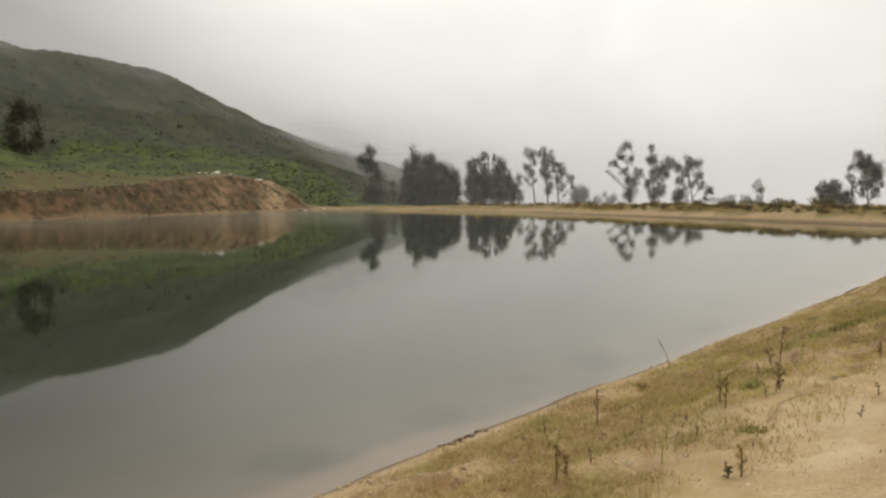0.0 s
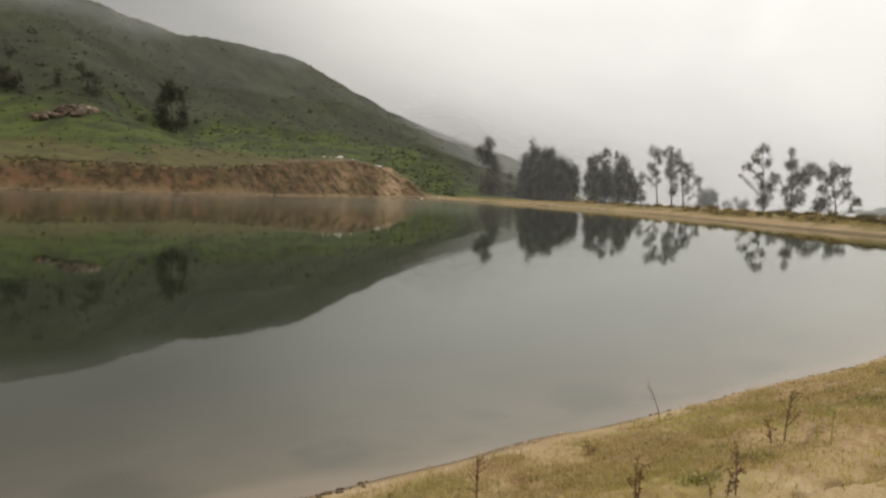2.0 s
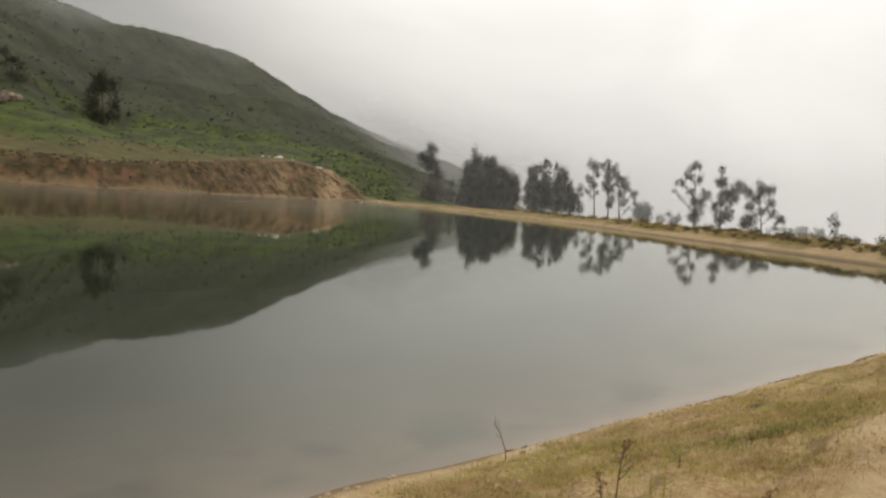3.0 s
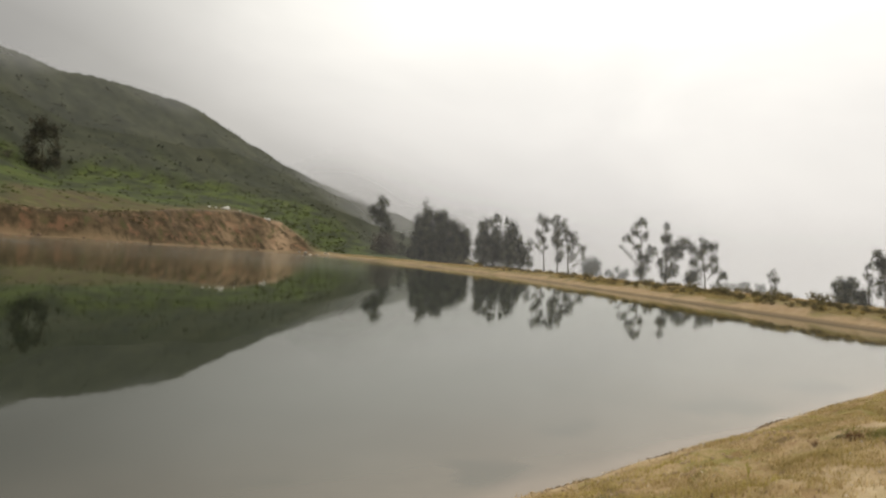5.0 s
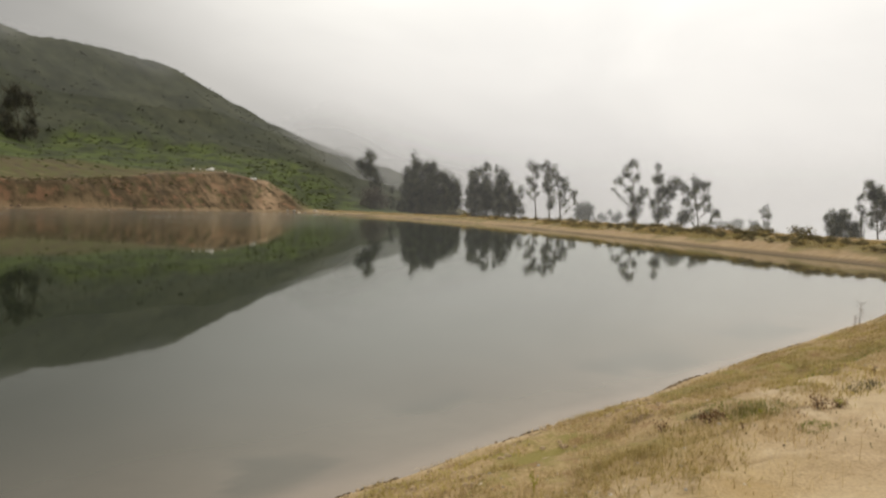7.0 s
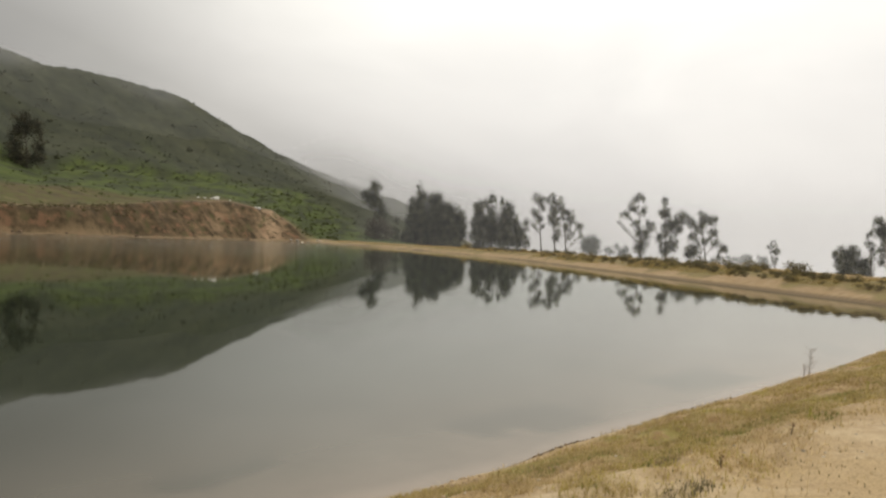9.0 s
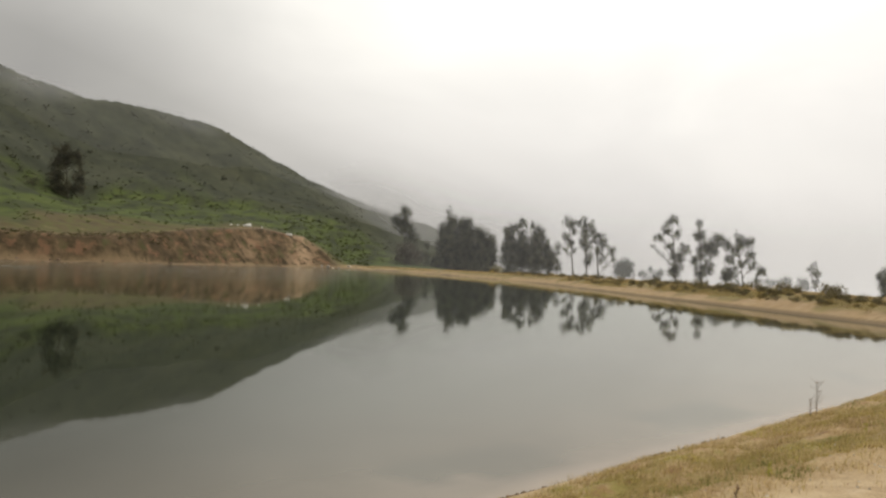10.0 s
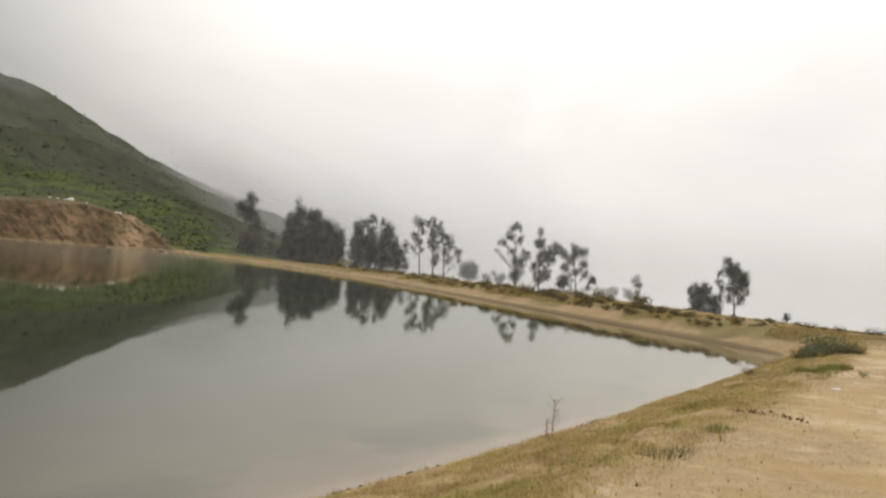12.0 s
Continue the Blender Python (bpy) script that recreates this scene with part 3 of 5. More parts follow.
def build_water():
    rr = np.concatenate([np.geomspace(0.5, 5, 12), np.arange(5.15, 24, 0.15), np.arange(24.3, 60, 0.35), np.geomspace(61, 430, 110)])
    az = np.radians(np.concatenate([np.arange(-180, -50, 3), np.arange(-50, 60, 0.4), np.arange(60, 180.1, 3)]))
    spin, turn = np.meshgrid(rr, az, indexing="ij")
    x, y = -3 + spin * np.sin(turn), -3 + spin * np.cos(turn)
    R, A = np.hypot(x - HEART[0], y - HEART[1]), np.arctan2(x - HEART[0], y - HEART[1])
    s = shore_distance(x, y)
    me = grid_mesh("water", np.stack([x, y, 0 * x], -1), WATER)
    # sand shows at the rim, paler towards +x farther out, dark weed in patches
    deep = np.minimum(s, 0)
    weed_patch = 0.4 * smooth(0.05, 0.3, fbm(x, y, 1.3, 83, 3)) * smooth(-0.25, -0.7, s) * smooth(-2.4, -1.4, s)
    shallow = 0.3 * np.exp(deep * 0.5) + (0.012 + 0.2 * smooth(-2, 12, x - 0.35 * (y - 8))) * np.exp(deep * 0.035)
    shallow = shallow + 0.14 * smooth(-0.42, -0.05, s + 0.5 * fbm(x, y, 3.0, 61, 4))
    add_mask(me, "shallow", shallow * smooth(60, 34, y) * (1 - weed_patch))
    streak = smooth(-0.1, 0.3, fbm(np.degrees(A), R * 0.35, 9, 77, 3) + 0.12)
    breeze = 0.5 * smooth(40, 110, R) * smooth(-4, -12, np.degrees(A)) + 0.10 * smooth(30, 90, R)
    band = np.exp(-((R - 140 - 10 * fbm(np.degrees(A), 0 * R, 8, 79, 2)) / 26) ** 2) * smooth(-9, -16, np.degrees(A)) * smooth(-75, -60, np.degrees(A)) * (0.5 + 0.5 * streak)
    add_mask(me, "ruffle", np.maximum(band, breeze))
    keep = s.reshape(-1) < 4.0
    bm = bmesh.new()
    bm.from_mesh(me)
    bm.verts.ensure_lookup_table()
    bmesh.ops.delete(bm, geom=[v for v, k in zip(bm.verts, keep) if not k], context="VERTS")
    bm.to_mesh(me)
    bm.free()
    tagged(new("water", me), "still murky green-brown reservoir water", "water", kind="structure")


def build_cloud():
    """Low cloud on the mountain's shoulder and thin mist over the valley, one sheet behind another."""
    az = np.radians(np.arange(-64, 61, 0.75))
    zz = np.concatenate([np.linspace(-30, 0, 4), np.linspace(2, 130, 66)])
    for k, (back, dense, haze) in enumerate([(-55, 0.50, 0.06), (-16, 0.56, 0.13)]):
        Z, A = np.meshgrid(zz, az, indexing="ij")
        b = np.degrees(A)
        r = back + np.interp(b, [-60, -39, -28, -23, -19.6, -14, -6, 60], [378, 381, 396, 415, 433, 452, 462, 462])
        x, y = HEART[0] + r * np.sin(A), HEART[1] + r * np.cos(A)
        me = grid_mesh("mist", np.stack([x, y, Z], -1), MIST)
        up = np.degrees(np.arctan2(Z - 2.6, r))
        base = np.interp(b, [-60, -40, -35, -30, -25, -20, -15, -11, -7, -2, 4, 12, 60], [14.0, 13.4, 12.8, 12.3, 11.8, 10.8, 7.8, 4.4, 2.0, 1.2, 1.2, 1.2, 1.2])
        base = base + fbm(b, up * 0 + k * 7.7, 6, 91, 3) * 1.3
        low = smooth(-16, -9, b)
        crown = np.maximum(np.interp(b, BEARING, RIDGE), 2.2) + 1.2 * low
        wisp = 0.6 + 0.4 * smooth(-0.35, 0.35, fbm(x * 0.7 + y * 0.7, Z * 1.8, 38, 95 + k, 4))
        thick = smooth(-1.8, 1.6, up - base) * dense * smooth(8, -4, b) * wisp
        veil = (haze * (1 + smooth(0, 10, b)) * (1 - 0.6 * smooth(-6, -13, b)) + thick) * smooth(crown + 0.45 + 3.0 * low, crown - 0.6 - 1.6 * low, up)
        add_mask(me, "veil", veil)
        bm = bmesh.new()
        bm.from_mesh(me)
        bm.verts.ensure_lookup_table()
        bmesh.ops.delete(bm, geom=[v for v, q in zip(bm.verts, veil.reshape(-1)) if q < 0.002], context="VERTS")
        bm.to_mesh(me)
        bm.free()
        tagged(new("mist", me), "thin grey mist and low cloud on the hillside", "cloud", kind="stuff")


def build_veil():
    """Thin damp air over the far end of the water."""
    A, Z = np.meshgrid(np.radians(np.arange(-15, 61, 1.5)), np.linspace(-16, 60, 24), indexing="ij")
    x, y = HEART[0] + 262 * np.sin(A), HEART[1] + 262 * np.cos(A)
    me = grid_mesh("mist", np.stack([x, y, Z], -1), MIST)
    b = np.degrees(A)
    add_mask(me, "veil", (0.085 - 0.02 * smooth(12, 24, b)) * smooth(-10, -6, b) * smooth(58, 36, Z))
    tagged(new("mist", me), "thin grey veil of mist before the far trees", "cloud", kind="stuff")


build_ground()
build_water()
build_cloud()
build_veil()


# ---- trees ----
AIRY = "tall airy eucalyptus tree with an open crown"
BUSHY = "dense dark eucalyptus tree leafy to the ground"
BROWN = "brownish half-dry thicket tree below a eucalyptus"
HAZY = "small hazy tree in the misty valley"
SLOPE = "dark leafy tree standing on the green slope"


def eucalyptus(x, y, lobes, leaf=None, label="tall dark eucalyptus tree beyond the dam", group="trees beyond the dam", full=1.0, name="tree"):
    """A tapered trunk, a limb to each lobe of the crown, and each lobe made of drooping sprays in small clumps."""
    rng = np.random.default_rng(int(abs(x) * 31 + abs(y) * 7 + len(lobes)))
    z0 = height_at(x, y) - 0.2
    base = empty(name, x, y, z0, label, "tree", group)
    top = max(lobes, key=lambda q: q[1])
    if label == BUSHY:
        wide = max(q[2] for q in lobes)
        lobes = lobes + [(-0.2 * wide, z0 + 2.6, 0.7 * wide, 5.2), (0.25 * wide, z0 + 2.2, 0.6 * wide, 4.4)]
    tall = top[1] - z0
    ts = np.linspace(0, 1, 7)
    bend = rng.normal(size=(7, 2)) * tall * 0.01
    spine = [Vector((top[0] * t ** 1.6 + bend[i][0] * t, bend[i][1] * t, t * tall)) for i, t in enumerate(ts)]
    v, f = tube(spine, [(tall * 0.011 + 0.06) * (1 - 0.88 * t) + 0.03 for t in ts])
    part("trunk", mesh_of("trunk", v, f, BARK), base)

    def along(t):
        t = min(max(t, 0.0), 1.0)
        k = min(int(t * 6), 5)
        return spine[k].lerp(spine[k + 1], t * 6 - k)

    pts, sizes = [], []
    for dx, z, w, h in lobes:
        c = Vector((dx, rng.normal() * 0.22 * w, z - z0))
        if (dx, z) != top[:2]:
            off = abs(dx - along(c.z / tall).x)
            start = along((c.z - 0.9 * off - 0.35 * h) / tall)
            mid = start.lerp(c, 0.55) + Vector((0, 0, -0.05 * off))
            thick = 0.05 + tall * 0.0032
            v, f = tube([start, mid, c, c + Vector((0, 0, h * 0.3))], [thick, thick * 0.75, thick * 0.5, 0.02], 5)
            part("limb", mesh_of("limb", v, f, BARK), base)
            for t in rng.uniform(0.35, 1.0, 3 + int(off)):
                d = rng.normal(size=(26, 3)) * 0.5
                pts.append(np.array(start.lerp(c, t)) + d * np.array([1, 1, 1.5]) + rng.normal(size=3) * 0.35)
                sizes.append(rng.uniform(0.25, 0.6, 26))
        n = int(8 + 0.85 * w * h * full)
        q = rng.normal(size=(n, 3))
        q *= (0.15 + 1.0 * rng.random((n, 1)) ** 0.6) / (np.linalg.norm(q, axis=1)[:, None] + 1e-9)
        q *= np.array([w, w * 0.9, h]) * 0.5
        small = min(w, h)
        for off in q:
            r = small * rng.uniform(0.09, 0.2) + 0.16
            k = int(36 * min(2.0, max(0.5, r / 0.9)))
            d = rng.normal(size=(k, 3)) * 0.55
            d[:, 2] = d[:, 2] * 1.35 - 0.15
            pts.append(np.array(c) + off + d * r)
            sizes.append(rng.uniform(0.3, 0.75, k) * min(1.0, 0.45 + 0.1 * small))
    c = np.concatenate(pts)
    c[:, 2] = np.maximum(c[:, 2], 0.2)
    part("crown", leaf_mesh("crown", c, np.concatenate(sizes), rng, leaf or EUCALYPT, 0.8, 0.45), base)["kind"] = "stuff"
    return base


# trees beyond the dam; lobes: offset from the trunk, height over the water, width, height
# spread crown over a brown thicket at the mountain's foot
eucalyptus(-34.1, 334, [(-0.9, 27.4, 6.3, 6.6), (-5.3, 24.4, 4.5, 4.5), (-3.0, 22.0, 7.9, 5.9), (1.1, 20.0, 7.9, 7.3), (2.8, 15.3, 6.6, 5.9)], label=AIRY)
eucalyptus(-32.4, 332, [(-1.7, 9.5, 9.2, 7.9), (2.1, 7.4, 9.2, 9.2), (-3.8, 5.0, 9.2, 5.3)], leaf=DRY_LEAF, label=BROWN, full=0.6)
eucalyptus(-23.9, 333, [(0.2, 12.2, 2.9, 4.7), (0.3, 7.5, 3.7, 6.6)], label=BUSHY)
eucalyptus(-18.7, 334, [(0.3, 6.5, 4.5, 5.3), (0.2, 3.5, 6.1, 4.8)], label=BUSHY)
# dense stand with a spire
eucalyptus(-13.4, 350, [(-1.1, 28.6, 3.4, 9.0), (1.9, 24.5, 5.8, 7.0), (-0.6, 20.3, 8.3, 9.7), (1.7, 14.1, 12.5, 11.1), (0.8, 7.2, 12.5, 8.3)], label=BUSHY, full=1.25)
eucalyptus(-18.3, 352, [(0.1, 20.5, 4.7, 7.0), (0.8, 15.0, 7.0, 9.7), (0.9, 8.0, 8.4, 9.7)], label=BUSHY, full=1.25)
eucalyptus(-5.8, 351, [(-0.4, 23.6, 7.5, 7.8), (1.4, 18.0, 9.7, 11.1), (0.2, 10.5, 12.5, 12.5)], label=BUSHY, full=1.25)
eucalyptus(1.8, 350, [(-1.2, 18.6, 6.1, 7.8), (2.0, 15.7, 8.3, 10.5), (0.2, 8.2, 12.5, 11.1)], label=BUSHY, full=1.25)
eucalyptus(6.7, 352, [(0.2, 14.4, 6.1, 9.7), (0.8, 7.4, 7.0, 9.7)], label=BUSHY, full=1.25)
# dense stand of four
eucalyptus(16.8, 352, [(2.1, 23.0, 3.9, 5.6), (-0.4, 19.6, 6.1, 8.4), (-0.2, 12.7, 8.4, 9.7), (-0.3, 5.8, 8.4, 8.4)], label=BUSHY, full=1.25)
eucalyptus(23.0, 353, [(-0.1, 25.4, 5.0, 4.7), (-0.7, 19.5, 4.5, 8.4), (0.0, 13.3, 8.4, 11.2), (-0.2, 6.4, 11.2, 9.8)], label=BUSHY, full=1.25)
eucalyptus(29.6, 352, [(-1.5, 22.8, 3.6, 7.0), (1.5, 20.6, 5.6, 7.8), (0.2, 14.5, 8.4, 11.1), (0.8, 6.9, 11.1, 11.1)], label=BUSHY, full=1.25)
eucalyptus(36.4, 351, [(-2.3, 14.3, 5.0, 8.3), (0.1, 8.8, 6.9, 8.3), (1.2, 4.3, 8.9, 6.4)], label=BUSHY, full=1.25)
eucalyptus(40.2, 350, [(-0.6, 14.2, 4.2, 4.7), (0.7, 11.1, 2.2, 3.3)], label=AIRY, full=0.7)
# open stands farther along
eucalyptus(48.2, 350, [(-3.2, 26.9, 4.7, 4.7), (-1.0, 24.9, 4.7, 4.7), (0.3, 21.5, 2.8, 4.2), (-4.1, 19.5, 4.2, 4.7), (-2.0, 16.1, 4.7, 4.7), (-4.5, 12.7, 3.0, 3.3), (0.0, 12.6, 1.9, 4.2)], label=AIRY, full=0.7)
eucalyptus(55.1, 350, [(-2.8, 26.2, 5.0, 6.4), (-1.2, 21.3, 5.5, 6.9), (-2.5, 16.3, 4.2, 5.0), (-0.1, 14.5, 4.7, 6.9), (0.4, 7.6, 4.7, 8.3)], label=AIRY)
eucalyptus(61.0, 352, [(-3.6, 24.8, 3.6, 6.1), (-2.2, 20.0, 4.7, 7.0), (1.1, 19.2, 4.7, 6.1), (-0.7, 13.7, 4.2, 6.1), (2.8, 15.7, 3.9, 5.6), (0.9, 8.8, 3.6, 6.1), (6.0, 12.9, 4.2, 5.0), (7.0, 9.1, 2.8, 3.6)], label=AIRY, full=0.8)
eucalyptus(85.9, 420, [(-3.3, 5.7, 6.0, 6.6), (1.7, 4.8, 6.0, 9.3), (-1.6, 2.4, 10.0, 5.6)], leaf=HAZY_LEAF, label=HAZY, group="valley trees")
# three tall open trees
eucalyptus(102.8, 369, [(-2.6, 29.5, 6.1, 5.2), (-5.4, 25.0, 5.5, 5.2), (-7.6, 20.8, 5.8, 4.4), (0.8, 23.4, 4.1, 5.2), (-11.9, 16.1, 3.2, 2.0), (-3.8, 16.1, 5.2, 4.1), (4.3, 15.3, 5.2, 5.8), (0.8, 10.8, 7.3, 5.8), (0.2, 4.7, 7.3, 8.7), (-1.8, 12.0, 3.8, 3.5)], label=AIRY, full=0.9)
eucalyptus(115.7, 369, [(-1.2, 28.6, 3.8, 5.2), (-2.8, 22.9, 6.1, 3.2), (0.4, 22.4, 5.2, 6.4), (7.7, 20.4, 5.8, 6.4), (4.1, 18.0, 7.3, 5.8), (1.2, 13.8, 6.4, 8.7), (7.0, 13.6, 4.9, 5.2), (-3.5, 10.0, 4.4, 6.4), (-0.6, 4.4, 5.8, 8.7), (4.4, 5.7, 5.2, 7.3)], label=AIRY)
eucalyptus(137.2, 370, [(-3.4, 22.5, 3.2, 5.8), (-1.3, 20.4, 5.5, 5.8), (2.7, 19.7, 5.0, 6.4), (-8.0, 17.8, 5.0, 5.8), (-3.9, 15.6, 5.8, 6.4), (3.3, 13.2, 5.0, 5.8), (-7.6, 10.6, 5.0, 5.8), (-1.8, 9.0, 5.8, 4.4), (-5.7, 3.3, 7.3, 7.3), (4.8, 8.1, 5.3, 4.4), (9.2, 4.8, 5.3, 5.3), (7.4, 0.5, 3.8, 3.5)], label=AIRY, full=0.8)
eucalyptus(128.2, 369, [(-0.4, 4.1, 3.8, 4.4), (0.3, 0.9, 4.9, 4.4)], label=BUSHY)
# paler crowns farther down the misty valley
eucalyptus(110.8, 440, [(-5.1, 4.7, 2.8, 5.2), (0.0, 1.6, 8.0, 5.9)], leaf=HAZY_LEAF, label=HAZY, group="valley trees")
eucalyptus(101.2, 440, [(0.0, 1.3, 7.6, 4.2)], leaf=HAZY_LEAF, label=HAZY, group="valley trees")
eucalyptus(90.8, 440, [(-0.8, 5.9, 8.7, 8.7), (0.0, 1.6, 10.4, 5.2)], leaf=HAZY_LEAF, label=HAZY, group="valley trees")
eucalyptus(178.4, 440, [(0.0, -1.1, 10.4, 4.5)], leaf=HAZY_LEAF, label=HAZY, group="valley trees")
eucalyptus(187.0, 440, [(-0.5, 0.4, 6.2, 5.2), (0.0, -2.3, 8.7, 3.5)], leaf=HAZY_LEAF, label=HAZY, group="valley trees")
eucalyptus(198.3, 440, [(0.0, -1.1, 6.2, 5.9), (0.0, -3.3, 7.6, 3.5)], leaf=HAZY_LEAF, label=HAZY, group="valley trees")
# a lone small tree, then the last group past the crest
eucalyptus(154.1, 327, [(-0.9, 7.8, 2.8, 3.4), (-3.7, 6.3, 2.6, 1.8), (1.2, 4.8, 2.3, 2.8), (-0.6, 4.2, 3.4, 3.9), (0.0, 0.3, 3.1, 3.9)], label=AIRY)
eucalyptus(166.9, 289, [(0.5, 6.1, 3.4, 4.1), (-2.6, 3.9, 6.8, 5.7), (1.9, 3.2, 6.8, 6.8), (-3.7, -0.1, 5.7, 5.7), (0.3, -0.7, 10.3, 5.7)], label=BUSHY, full=1.25)
eucalyptus(173.3, 289, [(-0.8, 0.8, 4.6, 5.7), (0.2, -1.5, 5.7, 4.6)], label=BUSHY, full=1.25)
eucalyptus(170.1, 280, [(-1.9, 12.4, 2.2, 3.1), (-1.3, 9.1, 3.1, 4.0), (0.1, 6.1, 2.9, 3.8), (-0.3, 2.5, 2.7, 4.9)], label=AIRY)
eucalyptus(174.2, 276, [(-3.4, 17.2, 4.4, 4.4), (-4.0, 13.7, 4.4, 4.4), (-0.6, 14.7, 4.4, 4.8), (-2.0, 10.5, 5.0, 4.8), (1.9, 12.0, 4.4, 5.4), (3.5, 8.7, 4.4, 4.8), (-2.1, 6.6, 3.9, 3.9), (1.3, 5.8, 3.9, 3.9), (5.0, 5.3, 2.8, 3.9), (-2.5, 2.3, 3.3, 4.8), (2.1, 1.7, 3.7, 4.8), (-4.3, 6.0, 1.7, 2.6), (-1.5, 13.0, 5.0, 6.0), (1.5, 9.0, 5.0, 6.0)], label=AIRY, full=1.3)
# on the slope above the cliff
eucalyptus(-161.4, 266, [(-2.4, 44.4, 6.5, 5.4), (-5.2, 39.1, 6.5, 6.1), (-0.7, 40.7, 5.4, 5.4), (-5.3, 33.1, 6.5, 7.4), (2.8, 41.0, 5.4, 6.8), (4.3, 34.0, 4.8, 8.1), (-2.3, 28.6, 7.0, 6.8), (4.4, 28.4, 5.8, 5.4)], leaf=SLOPE_LEAF, label=SLOPE, group="slope trees")
eucalyptus(-182.5, 242.7, [(-3.9, 48.0, 4.1, 4.4), (-5.3, 43.6, 5.4, 2.2), (-0.1, 44.8, 5.7, 4.4), (3.8, 43.0, 4.1, 2.8), (-0.1, 39.5, 7.3, 4.4)], leaf=SLOPE_LEAF, label=SLOPE, group="slope trees")
eucalyptus(-203.3, 226, [(-1.5, 43.4, 5.3, 5.9), (-2.1, 39.6, 6.8, 5.0), (3.3, 40.4, 4.1, 6.8)], leaf=SLOPE_LEAF, label=SLOPE, group="slope trees")
eucalyptus(-193.2, 238.2, [(0.1, 44.6, 2.5, 5.6), (0.4, 41.6, 3.1, 3.4)], leaf=SLOPE_LEAF, label=SLOPE, group="slope trees")
eucalyptus(-220.2, 245.8, [(-0.2, 58.0, 3.5, 3.2), (0.1, 55.3, 4.8, 3.8)], leaf=SLOPE_LEAF, label=SLOPE, group="slope trees")
eucalyptus(-167.1, 253.9, [(-0.5, 29.7, 6.6, 3.0)], leaf=SLOPE_LEAF, label=SLOPE, group="slope trees")
eucalyptus(121.7, 167, [(0.0, -0.6, 1.6, 1.5), (0.1, -1.5, 1.4, 1.2)], leaf=HAZY_LEAF, label="small lone tree showing over the dam crest")


# ---- scrub, rocks and bushes far off ----
def scatter_clumps(name, x, y, size, sprays, mat, label, category, seed):
    """Many low shrubs joined into one mass."""
    rng = np.random.default_rng(seed)
    z = height(x, y)
    n = len(x)
    k = np.repeat(np.arange(n), sprays)
    q = rng.normal(size=(len(k), 3))
    q *= (rng.random((len(k), 1)) ** 0.5) / (np.linalg.norm(q, axis=1)[:, None] + 1e-9)
    q[:, 2] = np.abs(q[:, 2]) * 0.8
    c = np.stack([x, y, z], -1)[k] + q * size[k][:, None]
    return tagged(new(name, leaf_mesh(name, c, rng.uniform(0.5, 1.0, len(k)) * size[k] * 0.75, rng, mat, 0.0, 0.7)), label, category, kind="stuff")


rng = np.random.default_rng(5)


def polar(n, b0, b1, s0, s1, gen):
    """Random places by bearing and distance behind the far waterline."""
    out = []
    while len(out) < n:
        b, r = radians(gen.uniform(b0, b1)), gen.uniform(170, 480)
        out.append((HEART[0] + r * math.sin(b), HEART[1] + r * math.cos(b)))
        if len(out) >= n:
            p = np.array(out)
            s = shore_distance(p[:, 0], p[:, 1])
            out = [tuple(q) for q in p[(s > s0) & (s < s1)]]
    p = np.array(out)
    return p[:, 0], p[:, 1]


x, y = polar(1700, -50, -5, 74, 190, rng)
scatter_clumps("hillside_scrub", x, y, rng.uniform(0.4, 1.1, len(x)) * (1 + 1.2 * (rng.random(len(x)) > 0.95)), 14, SCRUB_LEAF, "low dark scrub dotted over the mountainside", "scrub", 51)
x, y = polar(600, -46, -6, 24, 95, rng)
scatter_clumps("meadow_bushes", x, y, rng.uniform(0.3, 0.9, len(x)), 14, MEADOW_LEAF, "small green bushes on the meadow slope", "bushes", 52)
x, y = polar(240, -17, -10, 12, 80, rng)
scatter_clumps("meadow_bushes", x, y, rng.uniform(0.4, 1.2, len(x)), 18, MEADOW_LEAF, "green bushes on the green slope beside the cliff", "bushes", 53)
x, y = polar(70, -44, -13, 3, 14, rng)
scatter_clumps("cliff_plants", x, y, rng.uniform(0.3, 0.9, len(x)), 14, MEADOW_LEAF, "small plants rooted in the earth cliff", "plants", 54)


x, y = polar(420, -46, -25, 5.5, 9.5, rng)
scatter_clumps("cliff_edge_grass", x, y, rng.uniform(0.3, 0.8, len(x)), 16, CREST_LEAF, "dry grass overhanging the cliff edge", "grass", 55)


def rock_mesh(name, size, seed, mat, flat=0.7):
    gen = np.random.default_rng(seed)
    bm = bmesh.new()
    for i in range(22):
        d = Vector(gen.normal(size=3)).normalized() * gen.uniform(0.75, 1.15)
        bm.verts.new((d.x * size * 1.15, d.y * size * 0.85, d.z * size * flat))
    hull = bmesh.ops.convex_hull(bm, input=bm.verts)
    bmesh.ops.delete(bm, geom=[v for v in bm.verts if not v.link_faces], context="VERTS")
    bmesh.ops.bevel(bm, geom=bm.edges[:], offset=size * 0.05, segments=1, affect="EDGES")
    me = bpy.data.meshes.new(name)
    bm.to_mesh(me)
    bm.free()
    me.materials.append(mat)
    return me


def boulder(x, y, size, seed, mat, label, group, name="boulder"):
    ob = new(name, rock_mesh(name, size, seed, mat))
    ob.location = (x, y, height_at(x, y) + size * 0.22)
    ob.rotation_euler = (0, 0, seed * 1.3)
    return tagged(ob, label, "rock", group)


